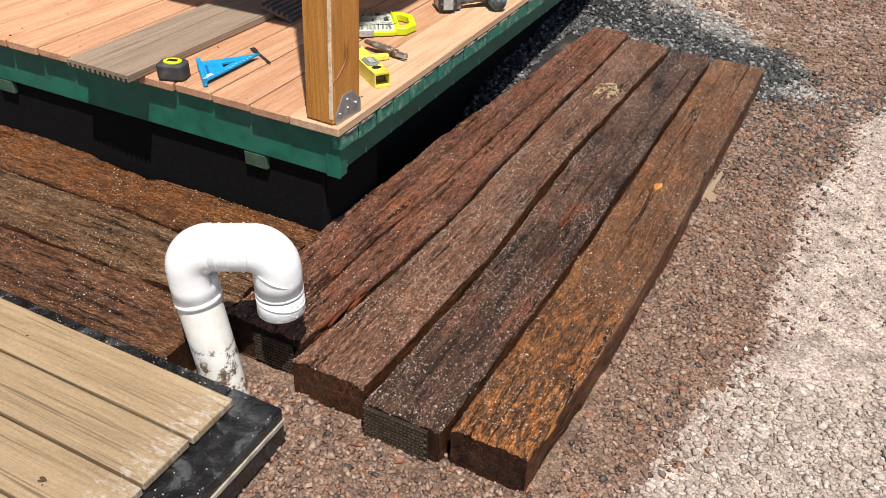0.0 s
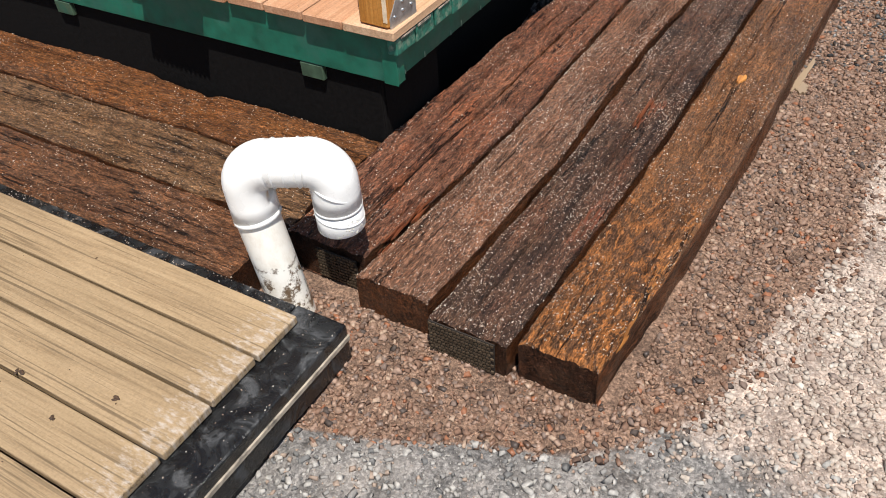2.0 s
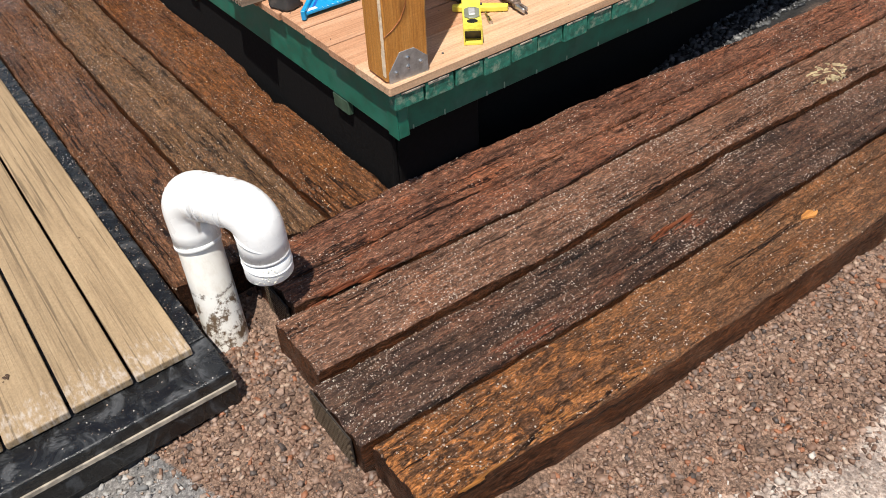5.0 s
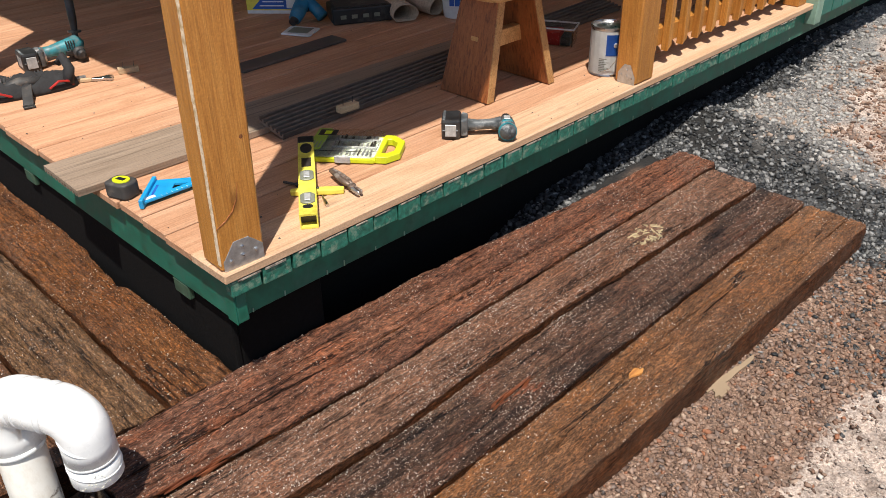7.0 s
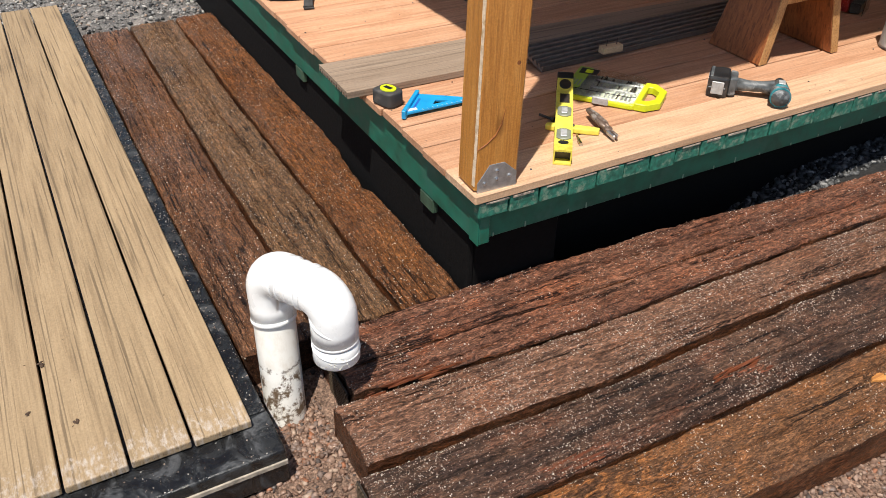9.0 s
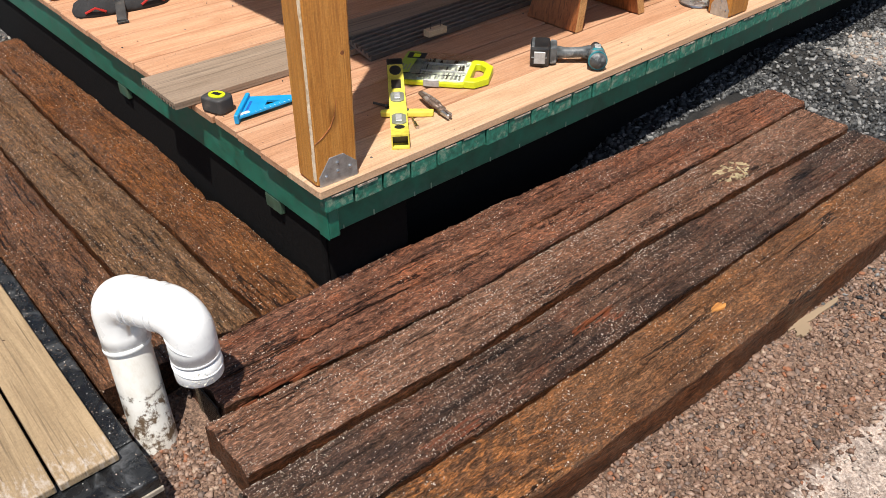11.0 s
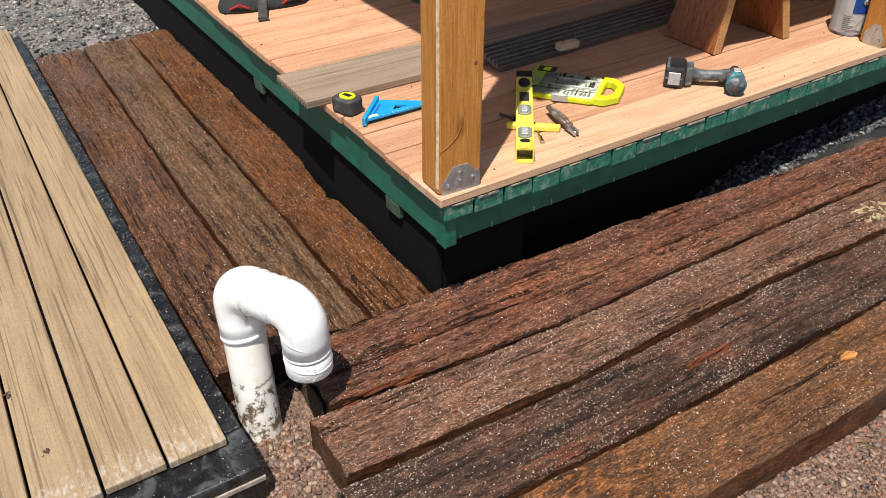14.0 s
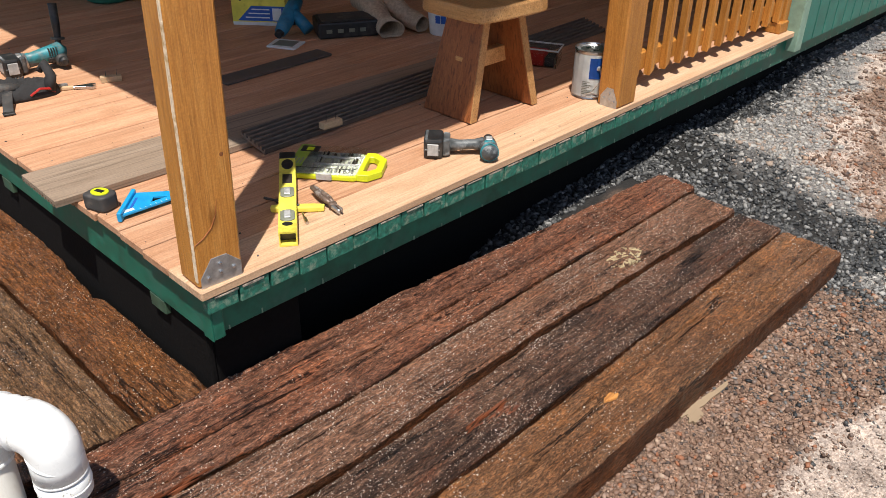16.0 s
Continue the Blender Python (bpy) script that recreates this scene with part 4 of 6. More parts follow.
def porch_post(x, y, label, foot_face="x", lean_x=0.0, lean_y=0.0, turn_z=0.0):
    """A square post whose corner nearest the yard is at x, y."""
    p = thing("porch_post", label, "post", at_z(x, y, TOP, turn_z), "posts of the porch")
    lean = Matrix(((1, 0, lean_x, 0), (0, 1, lean_y, 0), (0, 0, 1, 0), (0, 0, 0, 1)))
    part("shaft", moved(box(-POST_X, 0, 0, POST, 0.001, 2.06, 0.007, 1), lean), M_POST, p)
    out = [(0.008, 0), (POST - 0.004, 0), (POST - 0.004, 0.045), (POST - 0.045, 0.082), (0.045, 0.082), (0.008, 0.03)]
    bm = prism(out, 0, 0.004, 0.0006, 1)
    turn = Matrix(((0, 0, 1, 0), (1, 0, 0, 0), (0, 1, 0, 0), (0, 0, 0, 1)))
    if foot_face == "y":
        turn = Matrix(((-0.66, 0, 0, 0), (0, 0, -1, 0), (0, 1, 0, 0), (0, 0, 0, 1)))
    bracket = part("bracket", moved(bm, turn), M_GALV, p, "galvanised steel post bracket")
    for a, b in ((0.03, 0.028), (0.068, 0.034), (0.068, 0.06), (0.108, 0.036)):
        c = moved(lathe([(0.0055, 0), (0.0055, 0.003), (0.003, 0.005)], 10), Matrix.Translation((a, b, 0.004)))
        part("screw", moved(c, turn), M_STEEL, bracket)
    return p


first = porch_post(-0.1184, 0.9255, "orange-stained square timber post with steel foot bracket", "x", 0.0246, 0.0125, -3.0)
edge = []
for k in range(26):                # wane along the corner of the first post
    r = random.Random(600 + k)
    z = 0.02 + 0.078 * k
    edge.append(box(-0.0125 - r.uniform(0, 0.004), -0.0035 + r.uniform(0, 0.0015), -0.0006 - r.uniform(0, 0.0008), 0.003, z, z + 0.080, 0.0006))
lean1 = Matrix(((1, 0, 0.0246, 0), (0, 1, 0.0125, 0), (0, 0, 1, 0), (0, 0, 0, 1)))
part("bare_edge", moved(joined(*edge), lean1), M_BARE, first, "pale torn wood along the corner")
part("crack", moved(sweep([(0.0, 0.002, 0.135), (0.0004, 0.03, 0.150), (0.0004, 0.055, 0.172), (0.0002, 0.072, 0.205), (0.0, 0.08, 0.25)], [0.001, 0.0016, 0.0016, 0.0013, 0.0008], 8), lean1), M_STOOL, first, "dark curved drying crack")
for y, z in ((0.108, 0.37),):
    part("knot", moved(sweep([(-0.003, y, z), (0.0006, y, z)], [0.006, 0.006], 9), lean1), M_STOOL, first, "small dark knot")
porch_post(-0.105, 2.912, "orange-stained square timber post beside the railing", "y")
porch_post(-2.262, 0.948, "orange-stained square timber post at the far corner", "y")

# ---- railing ----
rail = thing("porch_railing", "orange-stained timber railing with square balusters", "railing", at_z(-0.165, 3.82, TOP))
part("bottom_rail", box(-0.065, -0.025, -0.768, 0.835, 0.085, 0.165, 0.004), M_POST, rail)
part("top_rail", box(-0.065, -0.025, -0.768, 0.835, 0.80, 0.88, 0.004), M_POST, rail)
for k in range(12):
    y = -0.70 + 0.130 * k
    bm = prism([(-0.017, 0.06), (0.017, 0.085), (0.017, 0.93), (-0.017, 0.93)], -0.017, 0.017, 0.002, 1)
    part("baluster", moved(bm, Matrix(((0, 0, 1, -0.008), (1, 0, 0, y), (0, 1, 0, 0), (0, 0, 0, 1)))), M_POST, rail)
part("end_post", box(-0.075, 0.015, 0.775, 0.835, 0.012, 0.95, 0.004), M_POST, rail)
part("rail_foot", box(-0.06, 0.03, 0.72, 0.82, 0.001, 0.06, 0.004), M_POST, rail)

# ---- cabin and roof ----
cabin = thing("cabin_wall", "green vertical board siding of the cabin with pale corner trim", "wall", at_z(-0.1, 4.70, 0), kind="structure")
part("wall_panel", box(-0.12, 0.0, 0.05, 5.0, 0.44, 2.7, 0.003), M_GREEN_WALL, cabin)
for k in range(34):
    part("batten", box(0.0, 0.007, 0.09 + 0.146 * k, 0.09 + 0.146 * k + 0.13, 0.44, 2.7, 0.002), M_GREEN_WALL, cabin)
part("corner_trim", box(-0.09, 0.022, -0.03, 0.05, 0.415, 2.7, 0.004), M_GREEN_PALE, cabin, "pale green painted corner trim")
part("wall_return", box(-5.2, -0.09, 0.85, 0.95, 0.53, 2.7, 0.0), M_GREEN_WALL, cabin)
# added wall, out of view, closing the back of the porch
back = part("wall_back", box(-5.2, -5.08, 1.0, 5.4, TOP, 2.7, 0.0), M_GREEN_WALL, None)
tagged(back, "unseen plain green wall added to close the back of the porch", "wall", kind="structure")
ROOF_Z = 2.59
roof = part("porch_roof", box(-5.3, DX + 0.19 + 0.005, 0.93, 9.6, ROOF_Z, ROOF_Z + 0.12, 0.0), M_BLOCKWOOD, None)
tagged(roof, "timber porch roof shading the deck", "roof", kind="structure")


# ---- planks and tools on the deck ----
def plank(name, label, m, w, length, thick, material, grooves, up, category="plank"):
    """A composite plank with scalloped grooves on one face."""
    pts, n = [], grooves
    if not up:
        pts = [(0, thick), (w, thick), (w, 0.002)]
        for k in range(n):
            c = w - w * (k + 0.5) / n
            g = w / n * 0.30
            pts += [(c + g, 0.0), (c + g * 0.8, thick * 0.5), (c - g * 0.8, thick * 0.5), (c - g, 0.0)]
        pts += [(0, 0.002)]
    else:
        pts = [(w, 0), (0, 0), (0, thick)]
        for k in range(n):
            c = w * (k + 0.5) / n
            g = w / n * 0.30
            pts += [(c - g, thick), (c - g * 0.8, thick * 0.5), (c + g * 0.8, thick * 0.5), (c + g, thick)]
        pts += [(w, thick)]
    turn = Matrix(((1, 0, 0, 0), (0, 0, 1, 0), (0, 1, 0, 0), (0, 0, 0, 1)))
    ob = part(name, moved(prism(pts, 0, length), turn), material, None, m=m)
    return tagged(ob, label, category)


plank("composite_plank", "weathered grey-brown composite plank overhanging the deck edge", pose(-1.124, 0.862, TOP + 0.001, 0, 0, -1.3), 0.275, 2.4, 0.024, M_COMP_GREY, 12, False)
plank("grooved_plank", "dark composite plank lying grooved face up on the deck", pose(-0.880, 1.570, TOP + 0.037, 0, 14.0, 2.2), 0.145, 2.3, 0.022, M_GROOVE, 6, True)
strip = part("slate_plank", moved(box(-0.055, 0.055, -0.31, 0.31, 0, 0.012, 0.002), pose(-1.55, 2.205, TOP + 0.001, 0, 0, 3)), M_STRIP)
tagged(strip, "short dark slate-coloured plank on the shaded deck", "plank")
strip2 = part("slate_plank", moved(box(-0.055, 0.055, -0.045, 0.045, 0, 0.012, 0.002), pose(-1.62, 1.77, TOP + 0.001, 0, 0, 3)), M_STRIP)
tagged(strip2, "small dark slate-coloured offcut on the deck", "plank")


def wood_block(x, y, turn, z=TOP):
    b = thing("wood_block", "small pine offcut with two nails driven in", "offcut", at_z(x, y, z + 0.001, turn), "nailed offcuts")
    part("block", box(-0.045, 0.045, -0.017, 0.017, 0, 0.026, 0.002), M_BLOCKWOOD, b)
    for dx in (-0.022, 0.024):
        part("nail", sweep([(dx, 0, 0.02), (dx + 0.004, 0.002, 0.05)], 0.0015, 8), M_DARK_STEEL, b)


wood_block(-0.725, 1.875, 88, TOP + 0.032)
wood_block(-1.89, 1.56, 70)


def tape_measure():
    o = thing("tape_measure", "black and yellow tape measure standing on the deck", "tape measure", at_z(-0.757, 0.966, TOP + 0.001, 20) @ Matrix.Diagonal((1.02, 1.02, 0.84, 1)))
    out = [(-0.04, 0), (0.038, 0), (0.042, 0.012), (0.036, 0.052), (0.02, 0.064), (-0.02, 0.066), (-0.036, 0.052), (-0.042, 0.012)]
    body = [(-0.042, -0.034), (0.034, -0.036), (0.044, -0.02), (0.044, 0.022), (0.03, 0.036), (-0.036, 0.036), (-0.046, 0.02), (-0.046, -0.02)]
    part("case", prism(body, 0, 0.064, 0.009, 3), M_CHARCOAL, o)
    part("face", prism([(0.030 * math.cos(a), 0.024 * math.sin(a)) for a in np.linspace(0, 2 * math.pi, 25)[:-1]], 0.062, 0.069, 0.002, 2), M_LIME, o, "yellow round face")
    part("badge", box(-0.016, 0.016, -0.008, 0.008, 0.0685, 0.0705, 0.0008), M_BLACK, o)


tape_measure()


def speed_square():
    a, b, c = Vector((-0.627, 0.956)), Vector((-0.750, 1.068)), Vector((-0.625, 1.235))
    o = thing("speed_square", "bright blue plastic speed square leaning on a drill bit", "set square", at_z(a.x, a.y, TOP + 0.002))
    b, c = b - a, c - a
    outer = [Vector((0, 0)), c, b]
    cen = (b + c) / 3
    inner = [cen + (p - cen) * 0.22 + Vector((0.008, 0.02)) for p in outer]
    bm = bmesh.new()
    vo = [bm.verts.new((p.x, p.y, 0)) for p in outer]
    vi = [bm.verts.new((p.x, p.y, 0)) for p in inner]
    fs = [bm.faces.new((vo[i], vo[(i + 1) % 3], vi[(i + 1) % 3], vi[i])) for i in range(3)]
    up = bmesh.ops.extrude_face_region(bm, geom=fs)
    for v in up["geom"]:
        if isinstance(v, bmesh.types.BMVert):
            v.co.z = 0.006
    bmesh.ops.recalc_face_normals(bm, faces=bm.faces[:])
    bm.transform(Matrix.Translation((0, 0, 0.011)))
    part("plate", bm, M_BLUE, o)
    ang = math.degrees(math.atan2(b.y, b.x))
    part("lip", moved(box(-0.004, b.length + 0.004, -0.010, 0.004, 0, 0.030, 0.002), pose(0, 0, 0, 0, 0, ang)), M_BLUE, o)
    part("slot", moved(box(0.03, 0.13, -0.026, -0.018, 0.0165, 0.0176, 0), pose(0, 0, 0, 0, 0, ang)), M_BLUE_DARK, o)
    angc = math.degrees(math.atan2(c.y, c.x))
    part("sticker", moved(box(0.02, 0.06, 0.010, 0.026, 0.0165, 0.0178, 0), pose(0, 0, 0, 0, 0, angc)), M_WHITE, o)
    for k in range(10):
        part("scale_mark", moved(box(0.075 + k * 0.018, 0.0765 + k * 0.018, 0.001, 0.010, 0.0165, 0.0176, 0), pose(0, 0, 0, 0, 0, angc)), M_WHITE, o)


speed_square()
bit = thing("drill_bit", "dark steel spade bit lying on the deck", "drill bit", at_z(-0.625, 1.245, TOP + 0.006, 150))
part("shank", sweep([(-0.07, 0, 0), (0.05, 0, 0)], 0.004, 10), M_DARK_STEEL, bit)
part("blade", box(0.05, 0.085, -0.009, 0.009, -0.002, 0.002, 0.0008), M_DARK_STEEL, bit)


def spirit_level():
    n, f = Vector((-0.139, 1.238)), Vector((-0.606, 1.582))
    d = (f - n)
    o = thing("spirit_level", "yellow box spirit level with two grey vials", "spirit level", at_z(n.x, n.y, TOP + 0.001, math.degrees(math.atan2(d.y, d.x))))
    ln = d.length
    w, h = 0.027, 0.049
    out = [(-w, 0), (w, 0), (w, h), (-w, h)]
    inner = [(-w + 0.004, 0.006), (w - 0.004, 0.006), (w - 0.004, h - 0.006), (-w + 0.004, h - 0.006)]
    bm = bmesh.new()
    vo = [bm.verts.new((0, y, z)) for y, z in out]
    vi = [bm.verts.new((0, y, z)) for y, z in inner]
    fs = [bm.faces.new((vo[i], vo[(i + 1) % 4], vi[(i + 1) % 4], vi[i])) for i in range(4)]
    up = bmesh.ops.extrude_face_region(bm, geom=fs)
    for v in up["geom"]:
        if isinstance(v, bmesh.types.BMVert):
            v.co.x = ln
    bmesh.ops.recalc_face_normals(bm, faces=bm.faces[:])
    bm.verts.ensure_lookup_table()
    part("body", bm, M_YELLOW, o)
    part("end_stop", box(0.03, 0.034, -w + 0.004, w - 0.004, 0.006, h - 0.006, 0), M_DARK_STEEL, o)
    part("end_cap", box(ln - 0.05, ln + 0.004, -w - 0.001, w + 0.001, -0.0, h + 0.002, 0.003), M_BLACK, o, "black end cap")
    for x in (0.10, 0.26):
        v = part("vial_holder", prism([(x - 0.035 + 0.01, -0.022), (x + 0.025, -0.022), (x + 0.035, -0.010), (x + 0.035, 0.010), (x + 0.025, 0.022), (x - 0.025, 0.022), (x - 0.035, 0.01), (x - 0.035, -0.01)], h, h + 0.005, 0.0012, 1), M_GREYGREEN, o, "grey vial window")
        part("vial", box(x - 0.022, x + 0.022, -0.010, 0.010, h + 0.005, h + 0.009, 0.002), M_SILVER_LABEL, v)
    part("slot", prism([(0.05 + 0.012 * math.cos(a), 0.016 * math.sin(a)) for a in np.linspace(0, 2 * math.pi, 17)[:-1]], h, h + 0.0012), M_BLACK, o)
    part("name_plate", box(0.33, 0.40, -0.016, 0.016, h, h + 0.001, 0), M_DARK_STEEL, o)
    part("grip_hole", prism([(ln - 0.10 + 0.04 * math.cos(a), 0.02 * math.sin(a)) for a in np.linspace(0, 2 * math.pi, 21)[:-1]], h, h + 0.0015), M_BLACK, o)


spirit_level()


def bit_case():
    """A lime tray with a loop handle, a clear lid over three rows of bits."""
    o = thing("bit_case", "lime plastic bit case with a clear lid full of bits", "tool case", at_z(-0.455, 1.695, TOP + 0.001, 37) @ Matrix.Diagonal((1, 1, 0.85, 1)))
    out = [(-0.165, -0.10), (0.07, -0.10), (0.085, -0.088), (0.085, 0.088), (0.07, 0.10), (-0.165, 0.10)]
    tray = part("tray", prism(out, 0, 0.022, 0.005, 2), M_LIME, o)
    part("well", prism([(x * 0.93 - 0.003, y * 0.92) for x, y in out], 0.022, 0.0235), M_WELL, tray, "greyish insert holding the bits")
    lid = part("lid", prism([(x * 0.97, y * 0.96) for x, y in out], 0.050, 0.0525, 0.001, 1), M_CLEAR, o, "clear plastic lid")
    lid.visible_shadow = False
    for y0 in (-0.096, 0.0935):
        wall = part("lid_wall", box(-0.158, 0.078, y0, y0 + 0.0025, 0.022, 0.0498, 0.0005), M_CLEAR, o)
        wall.visible_shadow = False
    part("lid_panel", box(-0.160, -0.112, -0.092, 0.092, 0.0530, 0.0542, 0.0004), M_LIME_DULL, o, "lime printed panel on the lid")
    part("emblem", box(-0.150, -0.085, 0.030, 0.080, 0.0543, 0.0548, 0), M_BLACK, o)
    part("emblem_mark", box(-0.130, -0.105, 0.040, 0.070, 0.0549, 0.0552, 0), M_LIME, o)
    for k in range(4):
        part("print_bar", box(-0.150 + 0.012 * k, -0.144 + 0.012 * k, -0.075, -0.02 - 0.008 * (k % 2), 0.0543, 0.0547, 0), M_GREYGREEN, o)
    loop_out = [(0.080, -0.095), (0.118, -0.095), (0.160, -0.052), (0.160, 0.052), (0.118, 0.095), (0.080, 0.095)]
    loop_in = [(0.096, -0.058), (0.112, -0.060), (0.136, -0.034), (0.136, 0.034), (0.112, 0.060), (0.096, 0.058)]
    bm = bmesh.new()
    vo = [bm.verts.new((x, y, 0.001)) for x, y in loop_out]
    vi = [bm.verts.new((x, y, 0.001)) for x, y in loop_in]
    fs = [bm.faces.new((vo[k], vo[(k + 1) % 6], vi[(k + 1) % 6], vi[k])) for k in range(6)]
    for v in bmesh.ops.extrude_face_region(bm, geom=fs)["geom"]:
        if isinstance(v, bmesh.types.BMVert):
            v.co.z = 0.031
    bmesh.ops.recalc_face_normals(bm, faces=bm.faces[:])
    bmesh.ops.bevel(bm, geom=bm.edges[:], offset=0.0025, segments=1, affect="EDGES", profile=0.5)
    part("handle", bm, M_LIME, o, "lime loop handle with an open grip")
    part("latch", box(-0.06, -0.005, -0.108, -0.098, 0.003, 0.034, 0.003), M_SILVER_LABEL, o, "grey latch")
    rnd = random.Random(5)
    for row, (y0, reach) in enumerate(((-0.080, 0.05), (-0.018, 0.05), (0.045, 0.035))):
        for k in range(11):
            x = -0.085 + k * 0.0145 + rnd.uniform(-0.002, 0.002)
            if x > 0.072:
                continue
            part("bit", sweep([(x, y0, 0.029), (x + rnd.uniform(-0.003, 0.003), y0 + reach * rnd.uniform(0.5, 1.0), 0.030)], rnd.choice((0.0025, 0.0035, 0.005)), 8), M_GALV if rnd.random() < 0.75 else M_DARK_STEEL, o)
    for y0 in (-0.024, 0.038):
        part("holder_strip", box(-0.09, 0.072, y0, y0 + 0.006, 0.0236, 0.034, 0.001), M_SILVER_LABEL, o)


bit_case()

pliers = thing("pliers", "worn brown and steel pliers resting across a yellow knife", "pliers", at_z(-0.267, 1.486, TOP + 0.001, -9.5))
for off, name in ((-0.006, "handle"), (0.008, "handle")):
    part(name, sweep([(-0.098, off * 0.4, 0.026), (-0.05, off, 0.024), (0.0, off * 1.2, 0.022), (0.03, off * 0.5, 0.020)], [0.007, 0.009, 0.009, 0.007], 10), M_WORN_TOOL, pliers, smooth=True)
part("joint", moved(lathe([(0.013, 0), (0.014, 0.003), (0.014, 0.012), (0.011, 0.016)], 18), Matrix.Translation((0.036, 0, 0.011))), M_WORN_TOOL, pliers)
part("jaw", prism([(0.03, -0.011), (0.085, -0.010), (0.088, -0.002), (0.05, -0.001), (0.03, -0.001)], 0.008, 0.022, 0.002, 1), M_GALV, pliers, "bare steel jaw")
part("jaw", prism([(0.03, 0.001), (0.05, 0.001), (0.088, 0.004), (0.082, 0.012), (0.03, 0.011)], 0.008, 0.022, 0.002, 1), M_WORN_TOOL, pliers)
cutter = thing("utility_knife", "yellow plastic utility knife lying under the level", "knife", at_z(-0.312, 1.385, TOP + 0.001, 48.5))
part("body", prism([(-0.072, -0.010), (-0.05, -0.014), (0.06, -0.015), (0.098, -0.012), (0.100, 0.010), (0.06, 0.015), (-0.05, 0.013), (-0.072, 0.008)], 0, 0.019, 0.004, 2), M_YELLOW, cutter)
part("slider", box(-0.01, 0.02, -0.005, 0.005, 0.0185, 0.024, 0.002), M_BLACK, cutter)
bolt = thing("lag_bolt", "rusty short bolt beside the spirit level", "bolt", at_z(-0.415, 1.375, TOP + 0.007, 20))
part("shank", sweep([(-0.03, 0, 0), (0.02, 0, 0)], 0.0045, 10), M_DARK_STEEL, bolt)
part("head", sweep([(0.02, 0, 0), (0.028, 0, 0)], 0.0085, 6), M_DARK_STEEL, bolt)
bit2 = thing("driver_bit", "short steel driver bit beside the level", "driver bit", at_z(-0.24, 1.375, TOP + 0.006, -25))
part("shank", sweep([(-0.035, 0, 0), (0.0, 0, 0), (0.002, 0, 0), (0.035, 0, 0)], [0.003, 0.003, 0.006, 0.006], 10), M_STEEL, bit2)


def drill(label, m, group, chuck=-1):
    """A cordless drill lying on its side: battery, grip, motor housing, chuck."""
    o = thing("cordless_drill", label, "drill", m, group)
    batt = part("battery", prism([(-0.04, -0.052), (0.022, -0.058), (0.03, -0.045), (0.03, 0.045), (0.022, 0.058), (-0.04, 0.052)], 0.0, 0.072, 0.008, 2), M_BLACK, o, "black slide-on battery")
    part("battery_label", box(-0.026, 0.014, -0.0605, -0.0535, 0.014, 0.058, 0.001), M_SILVER_LABEL, batt)
    part("end_label", box(-0.0412, -0.0395, -0.03, 0.022, 0.016, 0.056, 0.0005), M_SILVER_LABEL, batt, "worn silver label")
    part("ridge", box(-0.036, -0.026, -0.046, 0.046, 0.0715, 0.0735, 0.001), M_GRIP, batt, "scuffed pale ridge")
    part("ridge", box(-0.036, 0.02, -0.0595, -0.053, 0.034, 0.038, 0.001), M_GRIP, batt)
    part("base", prism([(0.03, -0.045), (0.055, -0.035), (0.055, 0.035), (0.03, 0.045)], 0.006, 0.070, 0.006, 2), M_GRIP, o)
    part("grip", sweep([(0.05, 0, 0.036), (0.09, 0.0, 0.036), (0.14, 0.004, 0.038), (0.175, 0.008, 0.038)], [0.024, 0.019, 0.019, 0.026], 16), M_GRIP, o, "rubber grip", smooth=True)
    c = -chuck
    part("trigger", box(0.145, 0.172, min(c * -0.034, c * -0.016), max(c * -0.034, c * -0.016), 0.028, 0.048, 0.004), M_BLACK, o)
    part("housing", sweep([(0.195, c * -0.028, 0.036), (0.197, c * 0.02, 0.037), (0.199, c * 0.06, 0.036), (0.2, c * 0.082, 0.036)], [0.027, 0.032, 0.033, 0.024], 20), M_GRIP, o, "scuffed rubber motor housing", smooth=True)
    part("side_panel", sweep([(0.196, c * -0.02, 0.045), (0.198, c * 0.03, 0.047), (0.199, c * 0.056, 0.045)], [0.018, 0.026, 0.022], 16), M_TEAL, o, "teal plastic side panel", smooth=True)
    part("vent_band", sweep([(0.199, c * 0.060, 0.036), (0.1995, c * 0.068, 0.036)], 0.0345, 20), M_TEAL, o)
    part("rating_plate", box(0.186, 0.208, min(c * 0.004, c * 0.036), max(c * 0.004, c * 0.036), 0.0715, 0.0745, 0.001), M_SILVER_LABEL, o)
    part("gearbox", sweep([(0.195, c * -0.052, 0.034), (0.195, c * -0.027, 0.034)], [0.021, 0.028], 18), M_CHARCOAL, o, smooth=True)
    part("chuck", sweep([(0.195, c * -0.078, 0.034), (0.195, c * -0.072, 0.034), (0.195, c * -0.052, 0.034)], [0.010, 0.018, 0.018], 16), M_BLACK, o)
    return o


drill("scuffed teal and black cordless driver lying on the deck", at_z(-0.318, 2.035, TOP + 0.001, 42), "cordless drills", 1)
d2 = drill("teal and black cordless drill lying on its side", at_z(-2.285, 1.285, TOP + 0.001, 84) @ Matrix.Diagonal((1.08, 1.12, 1.15, 1)), "cordless drills")
part("side_handle", sweep([(0.205, 0.02, 0.05), (0.212, 0.025, 0.09), (0.22, 0.035, 0.15), (0.226, 0.04, 0.24)], [0.02, 0.012, 0.017, 0.018], 12), M_BLACK, d2, "black upright side handle", smooth=True)
part("handle_flange", sweep([(0.2135, 0.027, 0.10), (0.2145, 0.028, 0.108)], 0.028, 16), M_BLACK, d2)

